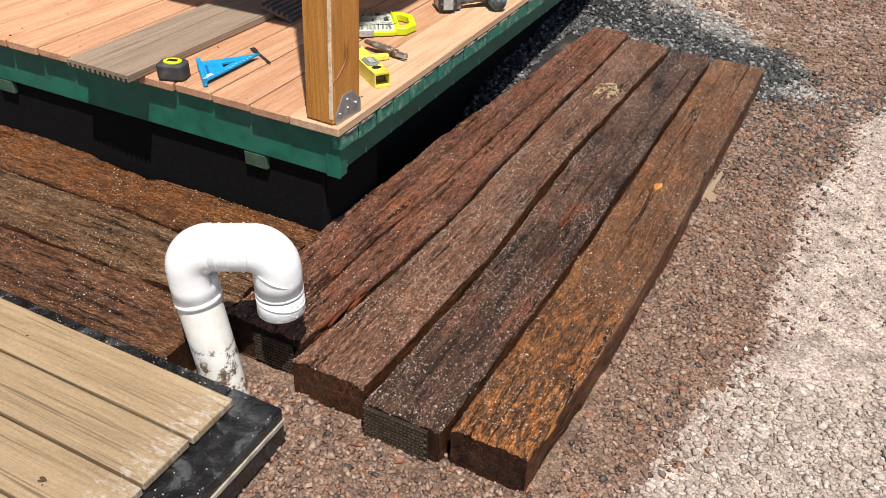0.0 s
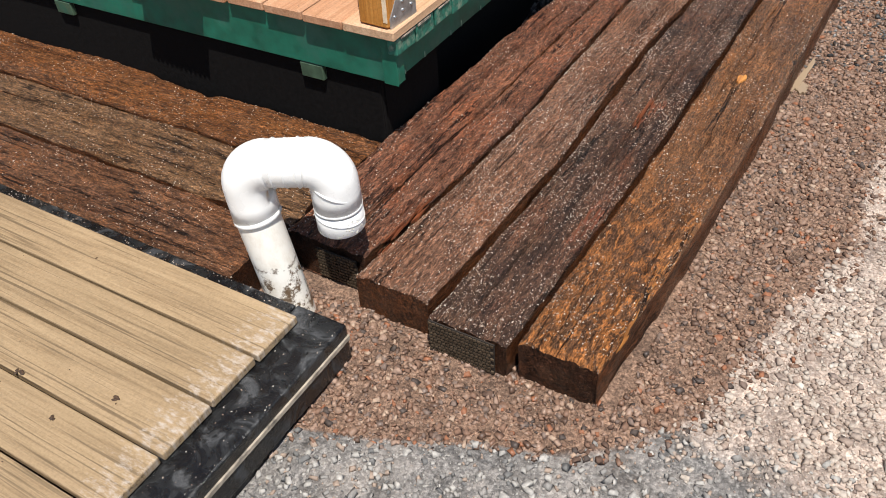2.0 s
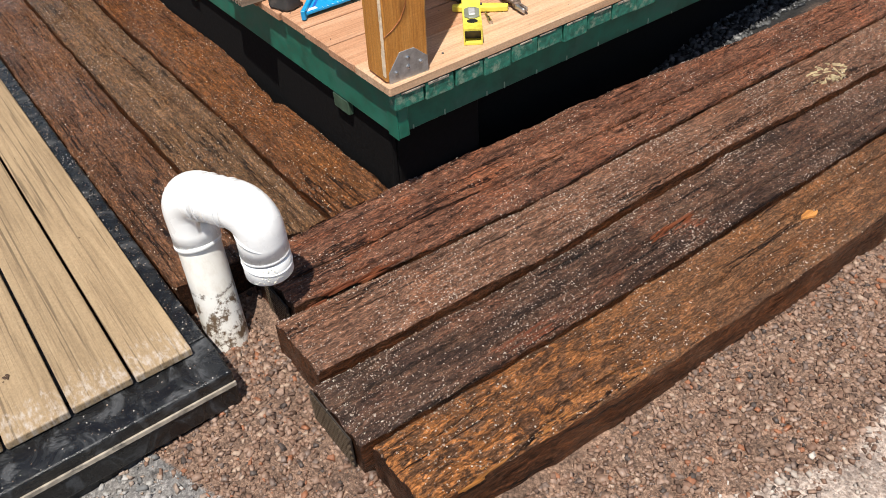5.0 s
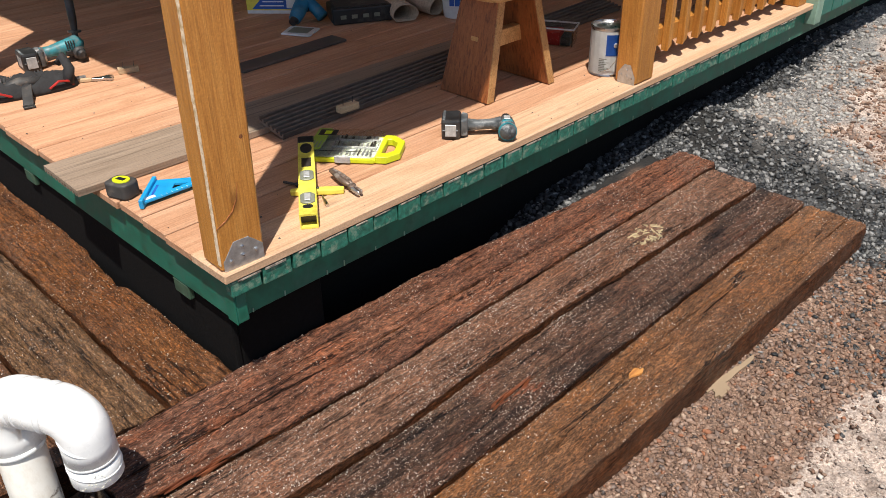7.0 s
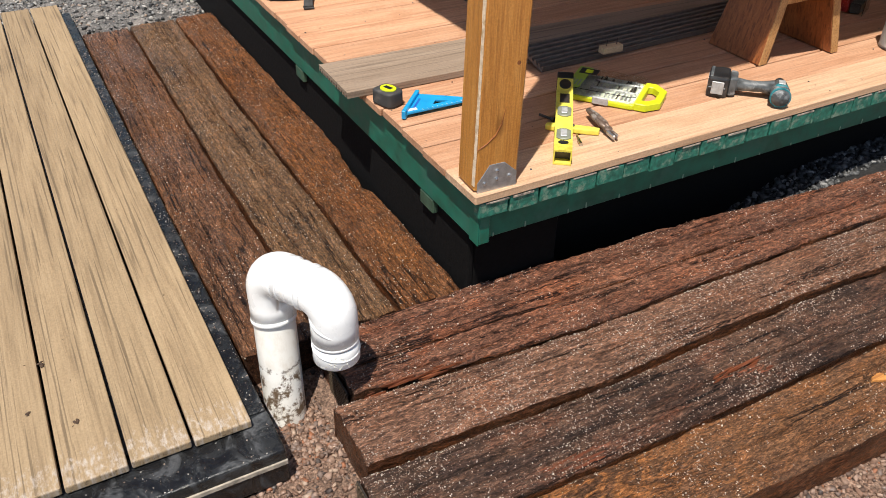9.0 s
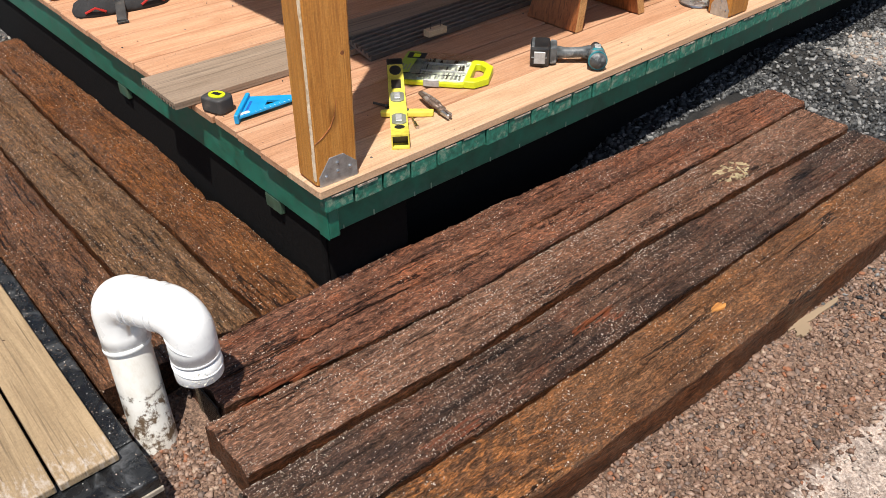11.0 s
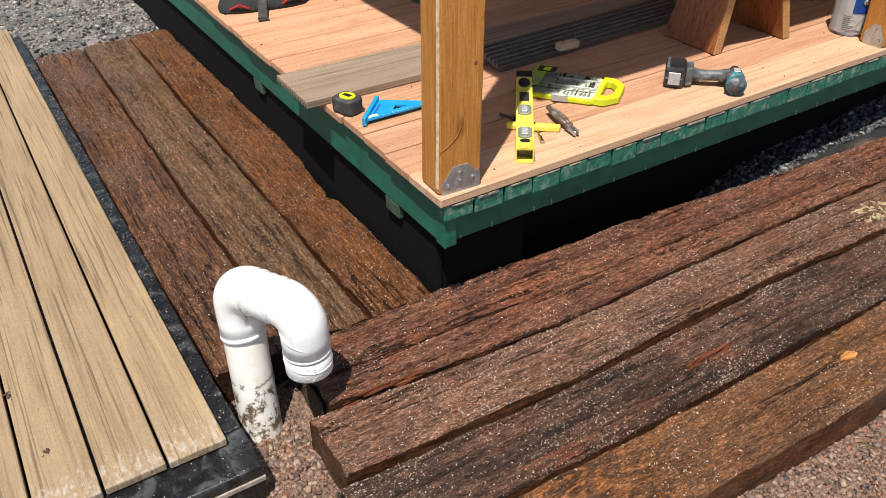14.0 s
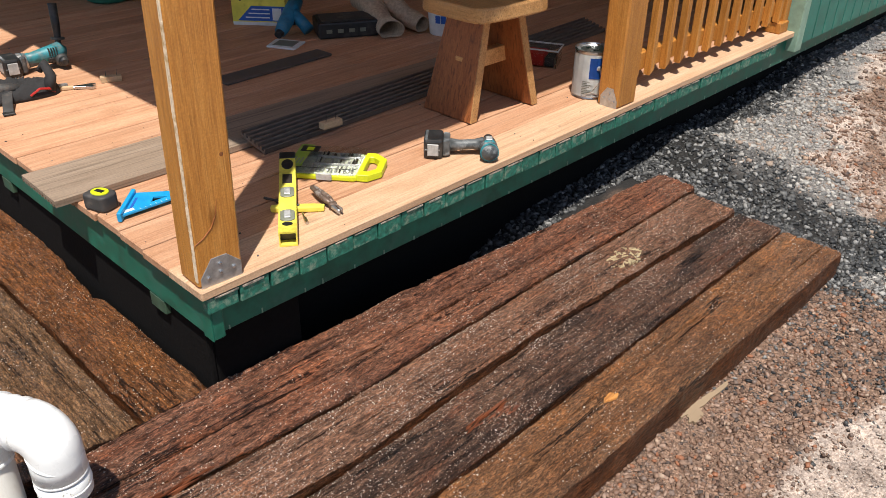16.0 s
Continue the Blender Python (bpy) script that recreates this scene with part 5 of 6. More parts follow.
part("body_shell", sweep([(0.045, 0, 0.046), (0.09, 0.0, 0.050), (0.15, 0.0, 0.056), (0.20, 0.0, 0.060), (0.225, 0.0, 0.052)], [0.026, 0.024, 0.030, 0.038, 0.022], 18), M_TEAL, d2, "teal plastic body", smooth=True)
part("gear_ring", sweep([(0.030, 0, 0.040), (0.046, 0, 0.042)], [0.038, 0.036], 20), M_GALV, d2, "bright alloy ring", smooth=False)
part("gear_ring", sweep([(0.052, 0, 0.043), (0.062, 0, 0.044)], [0.034, 0.031], 20), M_GALV, d2)
for k in range(4):
    part("vent", box(0.150 + 0.010 * k, 0.154 + 0.010 * k, -0.036, -0.022, 0.055, 0.085, 0), M_BLACK, d2)
batt = thing("drill_battery", "spare black drill battery with green band", "battery", at_z(-2.42, 1.12, TOP + 0.001, 30))
part("case", box(-0.04, 0.04, -0.055, 0.055, 0, 0.055, 0.007, 2), M_BLACK, batt)
part("band", box(-0.041, 0.041, -0.03, 0.03, 0.035, 0.045, 0.001), M_TEAL, batt)


def tool_bag():
    o = thing("tool_pouch", "black fabric tool pouch with red trim lying flat", "tool bag", at_z(-1.98, 1.15, TOP + 0.001, 80))
    bm = bmesh.new()
    n1, n2 = 28, 14
    rows = []
    for i in range(n1 + 1):
        u = i / n1 * 2 - 1
        row = []
        for j in range(n2 + 1):
            a = math.pi * j / n2
            r = (1 - abs(u) ** 3) ** 0.5
            k = 1.1 + 0.55 * noise.noise(Vector((u * 5, a * 2.2, 4))) + 0.25 * noise.noise(Vector((u * 13, a * 4, 9))) + 0.5 * max(0.0, u - 0.55)
            row.append(bm.verts.new((0.20 * u, -0.09 * math.cos(a) * (0.3 + 0.7 * r), 0.062 * math.sin(a) * (0.25 + 0.75 * r) * k)))
        rows.append(row)
    for a, b in zip(rows, rows[1:]):
        for j in range(n2):
            bm.faces.new((a[j], a[j + 1], b[j + 1], b[j]))
        bm.faces.new((a[n2], a[0], b[0], b[n2]))
    bm.faces.new(rows[0])
    bm.faces.new(rows[-1])
    bmesh.ops.recalc_face_normals(bm, faces=bm.faces[:])
    part("pouch", bm, M_FABRIC, o, smooth=True)
    part("strap", moved(joined(box(-0.02, 0.02, -0.20, 0.04, 0.02, 0.03, 0.002)), pose(0, 0, 0.03, 14, 0, -12)), M_CHARCOAL, o, "loose woven strap")
    part("red_trim", sweep([(0.07, -0.085, 0.02), (0.11, -0.088, 0.045), (0.15, -0.075, 0.035), (0.17, -0.06, 0.012)], 0.005, 8), M_RED, o, "red piping")
    part("red_trim", sweep([(-0.16, -0.07, 0.02), (-0.12, -0.088, 0.04), (-0.08, -0.09, 0.02)], 0.005, 8), M_RED, o)
    part("end_flap", moved(sweep([(0.15, -0.03, 0.02), (0.175, -0.02, 0.075), (0.165, 0.01, 0.115), (0.15, 0.04, 0.08)], [0.028, 0.022, 0.020, 0.014], 10), Matrix.Diagonal((1, 1.4, 1, 1))), M_FABRIC, o, "stiff raised end of the pouch", smooth=True)
    part("pocket", moved(sweep([(-0.12, -0.02, 0.03), (-0.03, -0.035, 0.06), (0.06, -0.03, 0.05)], [0.03, 0.026, 0.022], 10), Matrix.Diagonal((1, 1, 0.9, 1))), M_CHARCOAL, o, "folded pocket", smooth=True)
    part("buckle", box(-0.065, -0.02, -0.225, -0.195, 0.001, 0.010, 0.002), M_BLACK, o, "black plastic strap buckle")
    part("pocket_tool", sweep([(0.16, -0.02, 0.02), (0.235, 0.0, 0.014)], [0.011, 0.008], 10), M_GALV, o, "steel tool handle")
    for k in range(16):
        x = -0.14 + k * 0.014
        part("coil", sweep([(x, -0.02 + 0.002 * k, 0.05), (x + 0.007, 0.02 + 0.002 * k, 0.066)], 0.004, 8), M_STEEL if k % 2 else M_CHARCOAL, o)


tool_bag()
ratchet = thing("adjustable_wrench", "steel adjustable wrench with a wooden grip", "wrench", at_z(-1.905, 1.385, TOP + 0.001, 62))
part("grip", box(-0.05, 0.01, -0.010, 0.010, 0.0, 0.016, 0.004, 2), M_BLOCKWOOD, ratchet)
part("jaw", prism([(0.01, -0.010), (0.06, -0.014), (0.085, -0.028), (0.10, -0.018), (0.082, 0.0), (0.10, 0.016), (0.08, 0.026), (0.05, 0.014), (0.01, 0.010)], 0.002, 0.014, 0.001, 1), M_STEEL, ratchet)


def stool():
    o = thing("step_stool", "dark red-brown stained wooden stool with a pale waney seat", "stool", at_z(-0.54, 2.52, TOP) @ Matrix.Diagonal((1, 1, 1.11, 1)))
    def slab(y0, lean_y, b0, b1, t0, t1):
        bm = prism([(b0, 0.001), (b1, 0.001), (t1, 0.372), (t0, 0.372)], -0.02, 0.02, 0.004, 1)
        m = Matrix(((1, 0, 0, 0), (0, lean_y, -1, y0), (0, 1, 0, 0), (0, 0, 0, 1)))
        leg = part("leg", moved(bm, m), M_STOOL, o)
        # paler strip puts the sunlight on the leg's edge into its colour
        rim = prism([(b1 - 0.002, 0.002), (b1 + 0.003, 0.002), (t1 + 0.003, 0.370), (t1 - 0.002, 0.370)], -0.019, 0.019, 0.001, 1)
        part("edge_grain", moved(rim, m), M_STOOL_SEAT, leg, "pale strip painting the sunlight on the leg's edge")
    slab(-0.165, 0.22, -0.145, 0.120, -0.085, 0.105)
    slab(0.185, -0.22, -0.145, 0.155, -0.075, 0.115)
    part("stretcher", box(-0.01, 0.03, -0.14, 0.155, 0.16, 0.22, 0.003), M_STOOL_SEAT, o)
    pts = []
    for i in range(30):
        a = 2 * math.pi * i / 30
        pts.append((0.015 + 0.20 * math.copysign(abs(math.cos(a)) ** 0.6, math.cos(a)) + 0.008 * math.sin(5 * a), 0.01 + 0.24 * math.copysign(abs(math.sin(a)) ** 0.6, math.sin(a)) + 0.008 * math.cos(4 * a)))
    part("seat", prism(pts, 0.372, 0.425, 0.008, 2), M_STOOL_SEAT, o, "thick pale wooden seat")


stool()


def paint_can():
    o = thing("paint_can", "dented steel paint can with a white and blue label", "paint can", at_z(-0.302, 2.985, TOP + 0.001, -62) @ Matrix.Diagonal((0.95, 0.95, 1.08, 1)))
    part("can", lathe([(0.080, 0), (0.083, 0.003), (0.081, 0.008), (0.081, 0.182), (0.084, 0.186), (0.084, 0.192), (0.078, 0.193), (0.074, 0.186)], 40), M_STEEL, o, smooth=False)
    part("lid", lathe([(0.072, 0.184), (0.072, 0.189), (0.060, 0.189), (0.056, 0.185)], 36), M_GALV, o)
    def wrap(a0, a1, z0, z1, r):
        bm = bmesh.new()
        n = 18
        lo = [bm.verts.new((r * math.cos(a0 + (a1 - a0) * i / n), r * math.sin(a0 + (a1 - a0) * i / n), z0)) for i in range(n + 1)]
        hi = [bm.verts.new((v.co.x, v.co.y, z1)) for v in lo]
        for i in range(n):
            bm.faces.new((lo[i], lo[i + 1], hi[i + 1], hi[i]))
        bmesh.ops.solidify(bm, geom=bm.faces[:], thickness=0.0006)
        return bm
    part("label", wrap(-3.0, 2.9, 0.010, 0.178, 0.0822), M_WHITE, o, "white printed label")
    part("label_panel", wrap(0.0, 1.05, 0.085, 0.168, 0.0832), M_BLUE_DARK, o, "blue label panel")
    for k in range(8):
        part("print_bar", wrap(-0.35, -0.05 + 0.12 * (k % 3), 0.022 + k * 0.007, 0.0245 + k * 0.007, 0.0832), M_GREYGREEN, o)
    part("bail_ear", moved(lathe([(0.010, 0), (0.010, 0.004), (0.005, 0.007)], 14), Matrix.Rotation(0.5, 4, "Z") @ Matrix.Translation((0.083, 0, 0.128)) @ Matrix.Rotation(math.pi / 2, 4, "Y")), M_GALV, o)
    part("bail", sweep([(0.078, 0.046, 0.125), (0.10, 0.06, 0.09), (0.085, 0.02, 0.035), (0.087, -0.02, 0.02)], 0.0018, 8), M_STEEL, o)


paint_can()


def tub(x, y, turn):
    o = thing("plastic_tub", "clear plastic tub with red boxes inside", "tub", at_z(x, y, TOP + 0.001, turn))
    part("side", box(-0.085, -0.082, -0.06, 0.06, 0, 0.085, 0.001), M_CLEAR, o)
    part("side", box(0.082, 0.085, -0.06, 0.06, 0, 0.085, 0.001), M_CLEAR, o)
    part("side", box(-0.0815, 0.0815, -0.06, -0.057, 0, 0.085, 0.001), M_CLEAR, o)
    part("side", box(-0.0815, 0.0815, 0.057, 0.06, 0, 0.085, 0.001), M_CLEAR, o)
    part("rim", joined(box(-0.092, 0.092, -0.067, -0.0605, 0.08, 0.087, 0.001), box(-0.092, 0.092, 0.0605, 0.067, 0.08, 0.087, 0.001), box(-0.092, -0.0855, -0.0605, 0.0605, 0.08, 0.087, 0.001), box(0.0855, 0.092, -0.0605, 0.0605, 0.08, 0.087, 0.001)), M_WHITE, o)
    part("screw_box", box(-0.07, 0.02, -0.05, 0.05, 0.002, 0.06, 0.002), M_RED, o, "red cardboard box")
    part("screw_box", box(0.025, 0.07, -0.05, 0.04, 0.002, 0.045, 0.002), M_CHARCOAL, o)


tub(-0.72, 3.18, 25)

# ---- things in the shaded back of the porch ----
carton = thing("yellow_carton", "yellow and white cardboard carton with blue print", "carton", at_z(-2.28, 2.66, TOP + 0.001, 40))
part("carton_body", box(-0.15, 0.15, -0.10, 0.10, 0, 0.19, 0.003), M_YELLOW, carton)
part("white_stripe", box(-0.148, 0.148, -0.1015, -0.1, 0.0, 0.018, 0), M_WHITE, carton)
stand = Matrix(((1, 0, 0, 0), (0, 0, -1, -0.1003), (0, 1, 0, 0), (0, 0, 0, 1)))
part("print_panel", moved(prism([(-0.12, 0.024), (0.145, 0.024), (0.145, 0.105), (-0.04, 0.105)], 0, 0.0012), stand), M_BLUE_DARK, carton, "blue slanted print panel")
part("print_panel", moved(prism([(-0.10, 0.128), (-0.01, 0.188), (-0.13, 0.188)], 0, 0.0012), stand), M_BLACK, carton)
for k in range(3):
    part("print_bar", moved(box(-0.075 + 0.018 * k, 0.06, 0.040 + 0.022 * k, 0.046 + 0.022 * k, 0.0012, 0.002, 0), stand), M_WHITE, carton)
part("print_bar", moved(box(0.075, 0.125, 0.030, 0.095, 0.0012, 0.002, 0), stand), M_WHITE, carton)

gun = thing("heat_gun", "blue plastic heat gun propped on the deck", "heat gun", at_z(-1.93, 2.56, TOP + 0.001))
part("barrel", sweep([(0.02, -0.06, 0.038), (0.0, -0.02, 0.062), (-0.04, 0.06, 0.11), (-0.08, 0.13, 0.155)], [0.030, 0.038, 0.043, 0.036], 18), M_BLUE_TOOL, gun, smooth=True)
part("grip", sweep([(-0.03, 0.06, 0.11), (0.03, 0.075, 0.07), (0.075, 0.082, 0.034)], [0.034, 0.031, 0.033], 16), M_BLUE_TOOL, gun, smooth=True)
part("nozzle", sweep([(0.028, -0.082, 0.028), (0.018, -0.056, 0.040)], [0.020, 0.024], 16), M_BLACK, gun)
part("trigger", box(-0.008, 0.016, 0.03, 0.05, 0.058, 0.085, 0.003), M_BLACK, gun)

case2 = thing("black_tool_case", "black plastic tool case with grey markings", "tool case", at_z(-1.78, 2.83, TOP + 0.001, 62))
part("shell", box(-0.16, 0.16, -0.10, 0.10, 0, 0.085, 0.010, 2), M_BLACK, case2)
part("lid_panel", box(-0.14, 0.14, -0.085, 0.085, 0.085, 0.09, 0.002), M_CHARCOAL, case2)
for k in range(4):
    part("marking", box(-0.12 + 0.06 * k, -0.09 + 0.06 * k, -0.1015, -0.1, 0.03, 0.05, 0), M_GREYGREEN, case2)

lid = thing("plastic_tray", "pale shallow plastic tray lying on the deck", "tray", at_z(-1.81, 2.46, TOP + 0.001, 30))
part("tray_base", prism([(-0.08, -0.065), (0.07, -0.075), (0.08, -0.06), (0.08, 0.065), (-0.07, 0.075), (-0.085, 0.06)], 0, 0.010, 0.003, 2), M_WHITE, lid)
part("tray_inset", box(-0.055, 0.055, -0.045, 0.045, 0.0102, 0.012, 0.0006), M_GREYGREEN, lid)


def cloth_leg(path, radii, seed):
    """A slack cloth tube, flattened, open at its end."""
    bm = sweep(path, radii, 28, caps=False)
    for v in bm.verts:
        k = Vector((v.co.x * 11, v.co.y * 11, seed))
        v.co += 0.016 * noise.noise_vector(k) + 0.006 * noise.noise_vector(k * 3.1)
        v.co.z = max(0.004, v.co.z * 0.86)
    bmesh.ops.solidify(bm, geom=bm.faces[:], thickness=0.003)
    return bm


trousers = thing("canvas_trousers", "crumpled beige canvas trousers lying on the deck", "trousers", at_z(-1.68, 3.04, TOP + 0.002))
part("leg", cloth_leg([(-0.26, 0.03, 0.14), (-0.16, 0.02, 0.13), (-0.06, -0.02, 0.085), (0.05, -0.06, 0.058), (0.15, -0.10, 0.048)], [0.07, 0.075, 0.062, 0.062, 0.066], 3), M_CANVAS, trousers, "trouser leg with an open hem", smooth=True)
part("leg", cloth_leg([(-0.24, 0.12, 0.15), (-0.12, 0.13, 0.12), (0.0, 0.11, 0.08), (0.10, 0.10, 0.06), (0.19, 0.09, 0.05)], [0.06, 0.07, 0.06, 0.055, 0.05], 8), M_CANVAS, trousers, smooth=True)
bucket = thing("white_bucket", "small white plastic bucket with blue print", "bucket", at_z(-1.42, 3.22, TOP + 0.001))
part("pail", lathe([(0.075, 0), (0.078, 0.004), (0.092, 0.17), (0.096, 0.171), (0.096, 0.18), (0.088, 0.18), (0.074, 0.012)], 32), M_WHITE, bucket, smooth=False)
for k in range(4):
    a = -1.2 + 0.35 * k
    part("print_bar", moved(box(0, 0.002, -0.013, 0.013, -0.02, 0.02, 0), Matrix.Rotation(a, 4, "Z") @ Matrix.Translation((0.087, 0, 0.09)) @ Matrix.Rotation(0.08, 4, "Y")), M_BLUE_DARK, bucket)
pot = thing("green_pot", "dark green round planter in the shade", "planter", at_z(-3.32, 2.26, TOP + 0.001))
part("pot_body", lathe([(0.11, 0), (0.13, 0.01), (0.17, 0.22), (0.18, 0.225), (0.18, 0.25), (0.16, 0.25), (0.12, 0.03)], 32), M_GREEN, pot, smooth=False)

# ---- puddle ----
rnd = random.Random(4)
pud = part("puddle", joined(blotch(0.12, 0.013, 9, 0.0045, 40), moved(blotch(0.050, 0.019, 23, 0.0040, 40), pose(-0.075, -0.014, 0, 0, 0, 14))), M_MUD, None, m=pose(0.838, 2.11, 0.0, 0, 0, 87))
tagged(pud, "shallow puddle of muddy water beside a tie", "puddle", kind="structure")


# ---- loose stones ----
def chip():
    """A rough block with clipped top: 12 corners, 20 faces."""
    bm = bmesh.new()
    bmesh.ops.create_cube(bm, size=1.5)
    bmesh.ops.triangulate(bm, faces=bm.faces[:])
    v = np.array([p.co[:] for p in bm.verts])
    f = np.array([[p.index for p in q.verts] for q in bm.faces])
    bm.free()
    return v, f


ICO_V, ICO_F = chip()


def stones(name, label, pts, size, material, seed, power=3.0, flat=0.58, sink=0.22):
    """Loose angular stones at the given places (x, y, z), joined in one mesh."""
    rng = np.random.default_rng(seed)
    n = len(pts)
    if n == 0:
        return
    r = size[0] + (size[1] - size[0]) * rng.random(n) ** power
    sc = np.stack([0.75 + 0.7 * rng.random(n), 0.6 + 0.4 * rng.random(n), flat * (0.6 + 0.7 * rng.random(n))], 1) * r[:, None]
    jit = 1 + 1.0 * (rng.random((n, len(ICO_V), 3)) - 0.5)
    v = ICO_V[None] * jit
    up = v[..., 2] > 0
    taper = 0.35 + 0.6 * rng.random(n)
    v[..., :2] = np.where(up[..., None], v[..., :2] * taper[:, None, None] + 0.5 * (rng.random((n, 1, 2)) - 0.5), v[..., :2])
    v = v * sc[:, None, :]
    tilt = 0.9 * (rng.random(n) - 0.5)
    ang = 2 * np.pi * rng.random(n)
    ct, st = np.cos(tilt)[:, None], np.sin(tilt)[:, None]
    y, z = v[..., 1] * ct - v[..., 2] * st, v[..., 1] * st + v[..., 2] * ct
    ca, sa = np.cos(ang)[:, None], np.sin(ang)[:, None]
    x, y = v[..., 0] * ca - y * sa, v[..., 0] * sa + y * ca
    v = np.stack([x, y, z], -1)
    v += pts[:, None, :]
    v[..., 2] += (sc[:, 2] * (1 - 2 * sink))[:, None]
    f = ICO_F[None] + (np.arange(n) * len(ICO_V))[:, None, None]
    me = bpy.data.meshes.new(name)
    me.vertices.add(n * len(ICO_V))
    me.vertices.foreach_set("co", v.ravel())
    nf = n * len(ICO_F)
    me.loops.add(nf * 3)
    me.loops.foreach_set("vertex_index", f.ravel().astype(np.int32))
    me.polygons.add(nf)
    me.polygons.foreach_set("loop_start", np.arange(0, nf * 3, 3, dtype=np.int32))
    me.update(calc_edges=True)
    me.materials.append(material)
    tagged(new(name, me), label, "gravel", kind="stuff")


def clear_of_things(x, y):
    """True where the open ground shows."""
    right = (x > -0.17) & (x < 0.80 + 0.03 * smooth_step(1, 3, y)) & (y > 0.40) & (y < 3.2)
    left = (x > -3.1) & (x < -0.21) & (y > 0.22) & (y < 0.97)
    comp_area = (x > -3.4) & (x < 0.158) & (y < 0.235)
    wet = (((x - 0.838) / 0.012) ** 2 + ((y - 2.11) / 0.10) ** 2 < 1) | (((x - 0.854) / 0.016) ** 2 + ((y - 2.035) / 0.04) ** 2 < 1)
    return ~(right | left | comp_area | wet)


def scatter(seed, n, x0, x1, y0, y1):
    rng = np.random.default_rng(seed)
    x, y = x0 + (x1 - x0) * rng.random(n), y0 + (y1 - y0) * rng.random(n)
    k = clear_of_things(x, y)
    x, y = x[k], y[k]
    b, g = zones(x, y)
    return x, y, b, g, rng.random(len(x))


def spread(seed, n, area, size_near, tag):
    x, y, b, g, r = scatter(seed, n, *area)
    p = np.stack([x, y, height(x, y)], 1)
    brown = b > 0.06 + 0.66 * r
    grey = ~brown & (g > 0.25 + 0.5 * r)
    fine_front = grey & (y < 0.75) & (np.random.default_rng(seed + 5).random(len(x)) < 0.6)
    grey = grey & ~fine_front
    tan = ~brown & ~grey & ~fine_front & (np.random.default_rng(seed + 9).random(len(x)) < 0.8)
    near = y < 1.15 + 0.12 * wobble(5 * x, 5 * y)
    pick = np.random.default_rng(seed + 11).random(len(x))
    fines = tan & ~near & (pick > 0.25)
    tan = tan & (near | (pick < 0.07))
    # darker stones also paint the shade along the deck
    inner = damp_and_shade(x, y) > 0.15 + 0.6 * r
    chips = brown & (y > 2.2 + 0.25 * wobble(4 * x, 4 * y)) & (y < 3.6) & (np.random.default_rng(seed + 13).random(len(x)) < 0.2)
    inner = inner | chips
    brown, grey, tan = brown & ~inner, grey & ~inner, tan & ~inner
    stones("brown_gravel" + tag, "wet reddish-brown crushed stone", p[brown], (size_near[0], size_near[1]), M_ST_BROWN, seed + 1, 2.8)
    stones("tan_gravel" + tag, "dry pale tan pebbles and fines", p[tan], size_near, M_ST_TAN, seed + 2, 2.6)
    stones("tan_fines" + tag, "dry pale tan grit over packed fines", p[fines & ~inner], (0.0012, 0.0050), M_ST_TAN, seed + 6, 2.2)
    stones("grey_gravel" + tag, "grey crushed stone chippings", p[grey], size_near, M_ST_GREY, seed + 3, 2.6)
    stones("dark_gravel" + tag, "dark grey chippings, some damp, some coloured for the deck's shade", p[inner], size_near, M_ST_DARK, seed + 4, 2.0)


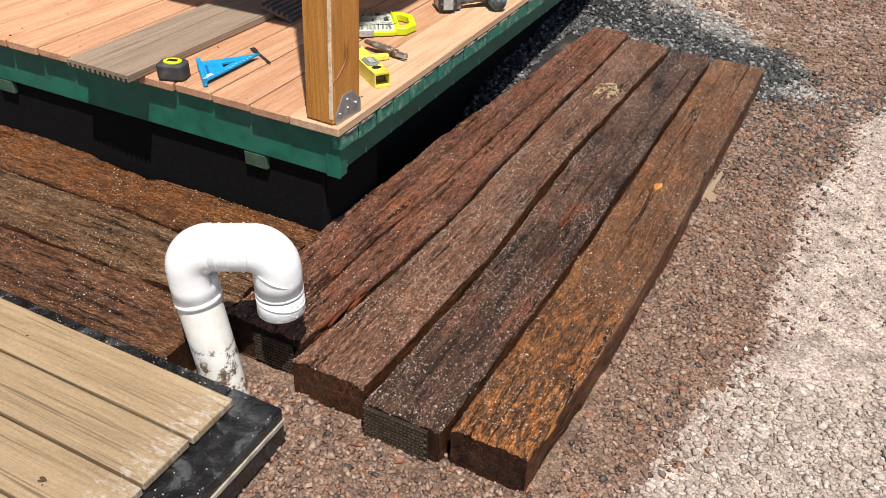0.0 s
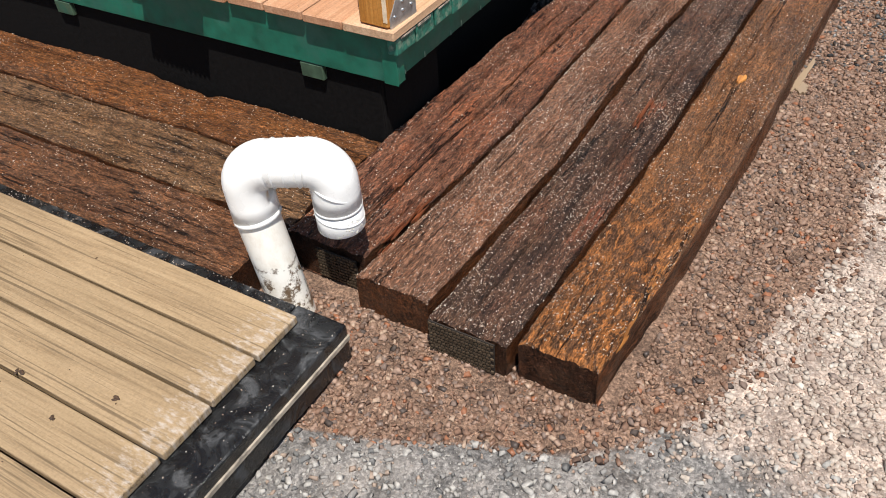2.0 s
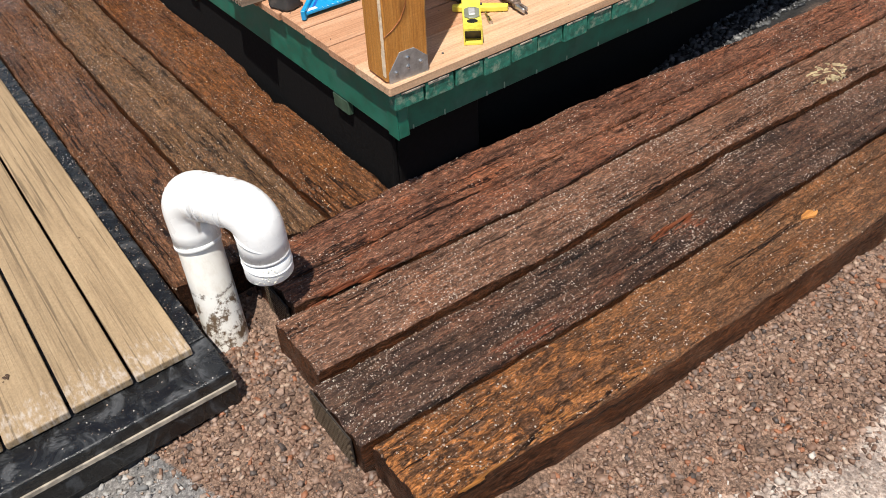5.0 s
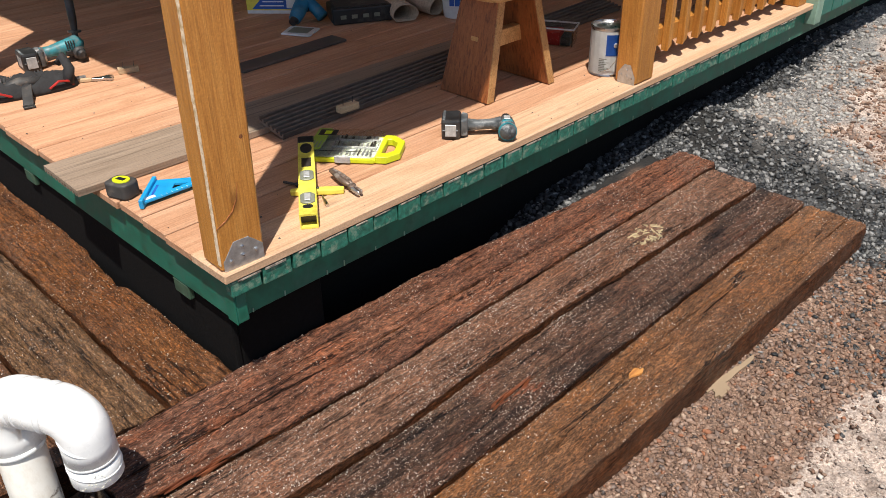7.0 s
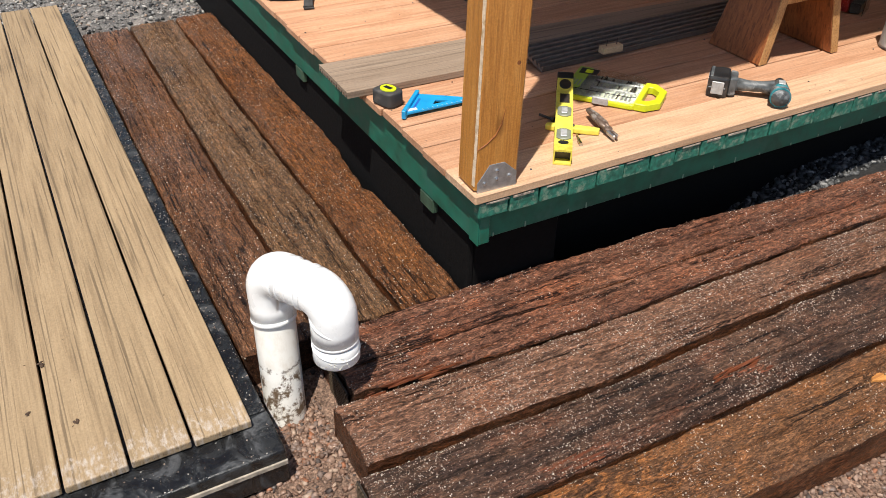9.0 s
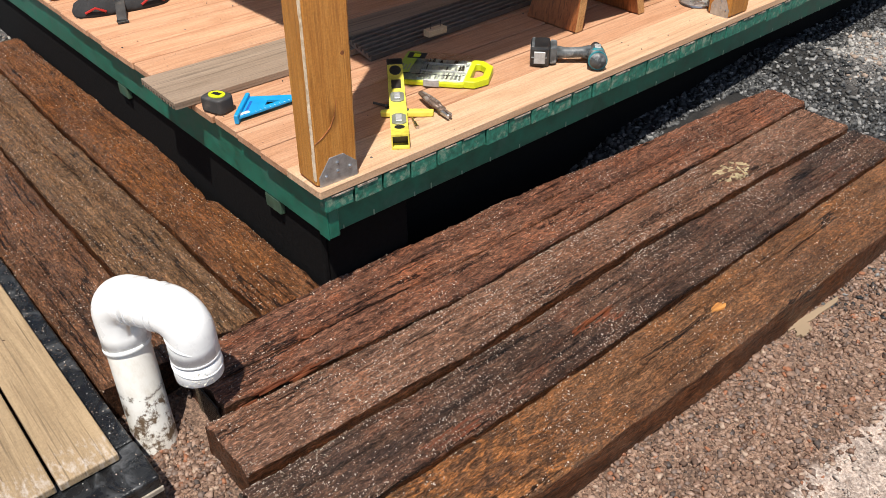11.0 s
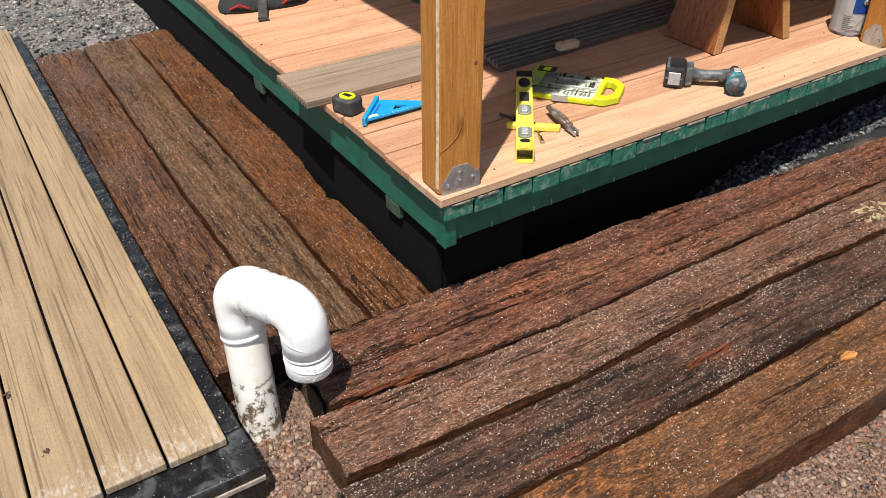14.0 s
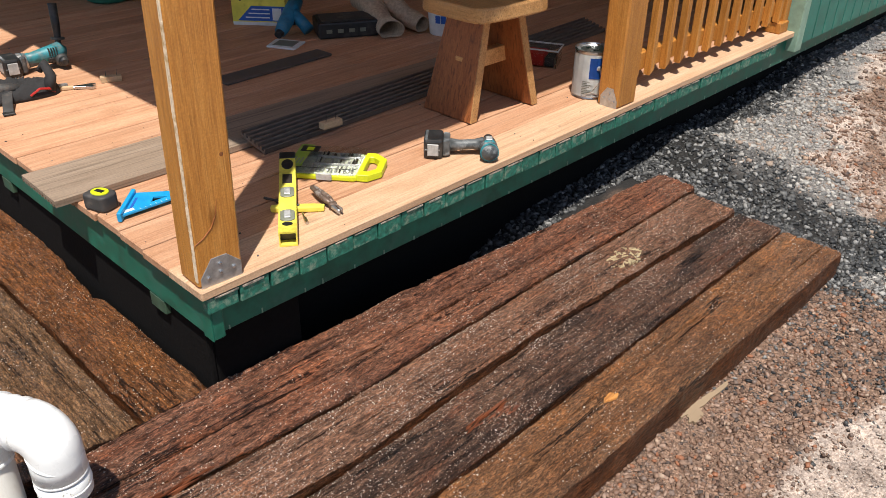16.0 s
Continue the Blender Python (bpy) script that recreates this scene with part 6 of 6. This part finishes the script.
spread(100, 92000, (0.0, 1.75, -0.5, 3.4), (0.0016, 0.0115), "")
spread(120, 2600, (0.0, 1.75, -0.5, 3.4), (0.005, 0.0150), "")
spread(150, 4000, (1.75, 2.6, -0.5, 3.4), (0.004, 0.016), "")
spread(200, 34000, (-0.75, 2.4, 3.1, 5.2), (0.0035, 0.0165), "")
spread(300, 18000, (-0.9, 3.2, 5.2, 8.5), (0.005, 0.019), "")
spread(400, 16000, (-5.0, -3.0, -0.2, 1.9), (0.004, 0.0155), "")
spread(500, 9000, (-0.72, -0.05, 1.85, 3.4), (0.004, 0.017), "")
spread(600, 2500, (-0.22, 0.12, 0.2, 0.48), (0.002, 0.012), "")


# pale grit; its specks on the ties also stand in for wet glints
def grit():
    rng = np.random.default_rng(77)
    p = []
    for ob, count, uneven in ((tieA, 5600, 0.6), (tieB, 12500, 0.45), (tieC, 12500, 0.4), (tieD, 5200, 0.6), (tieL3, 3200, 0.45), (tieL2, 3200, 0.5), (tieL1, 3600, 0.5)):
        co = np.empty(len(ob.data.vertices) * 3)
        ob.data.vertices.foreach_get("co", co)
        co = co.reshape(-1, 3)
        co = co[co[:, 2] > 0.100]
        q = co[rng.integers(0, len(co), count * 2)]
        q = q[rng.random(len(q)) < 0.5 + uneven * wobble(4 * q[:, 0], 5 * q[:, 1]) - 0.10 * np.abs(q[:, 0])]
        q[:, 0] += 0.006 * (rng.random(len(q)) - 0.5)
        q = q @ np.array(ob.matrix_basis.to_3x3()).T
        p.append(q)
    n = 900
    x, y = -0.12 + 0.28 * rng.random(n), -0.5 + 0.73 * rng.random(n)
    p.append(np.stack([x, y, np.full(n, 0.1368)], 1)[(x > 0.065) & (rng.random(n) < 0.6 + 0.4 * wobble(9 * x, 9 * y))])
    x, y = -3.0 + 3.0 * rng.random(n), 0.186 + 0.045 * rng.random(n)
    p.append(np.stack([x, y, np.full(n, 0.136)], 1))
    stones("grit", "fine pale grit scattered over the ties, also painting wet glints", np.concatenate(p), (0.0006, 0.0027), M_GRIT_GLINTS, 78, 2.6, 0.7, 0.2)


grit()

# ---- crumbs on the porch deck ----
rng = np.random.default_rng(31)
n = 260
x, y = -0.12 - 2.6 * rng.random(n) ** 1.3, 0.95 + 2.2 * rng.random(n) ** 1.4
stones("deck_crumbs", "dark crumbs of dirt on the deck boards", np.stack([x, y, np.full(n, TOP - 0.0004)], 1), (0.0008, 0.0042), M_ST_DARK, 32, 3.0, 0.6, 0.15)
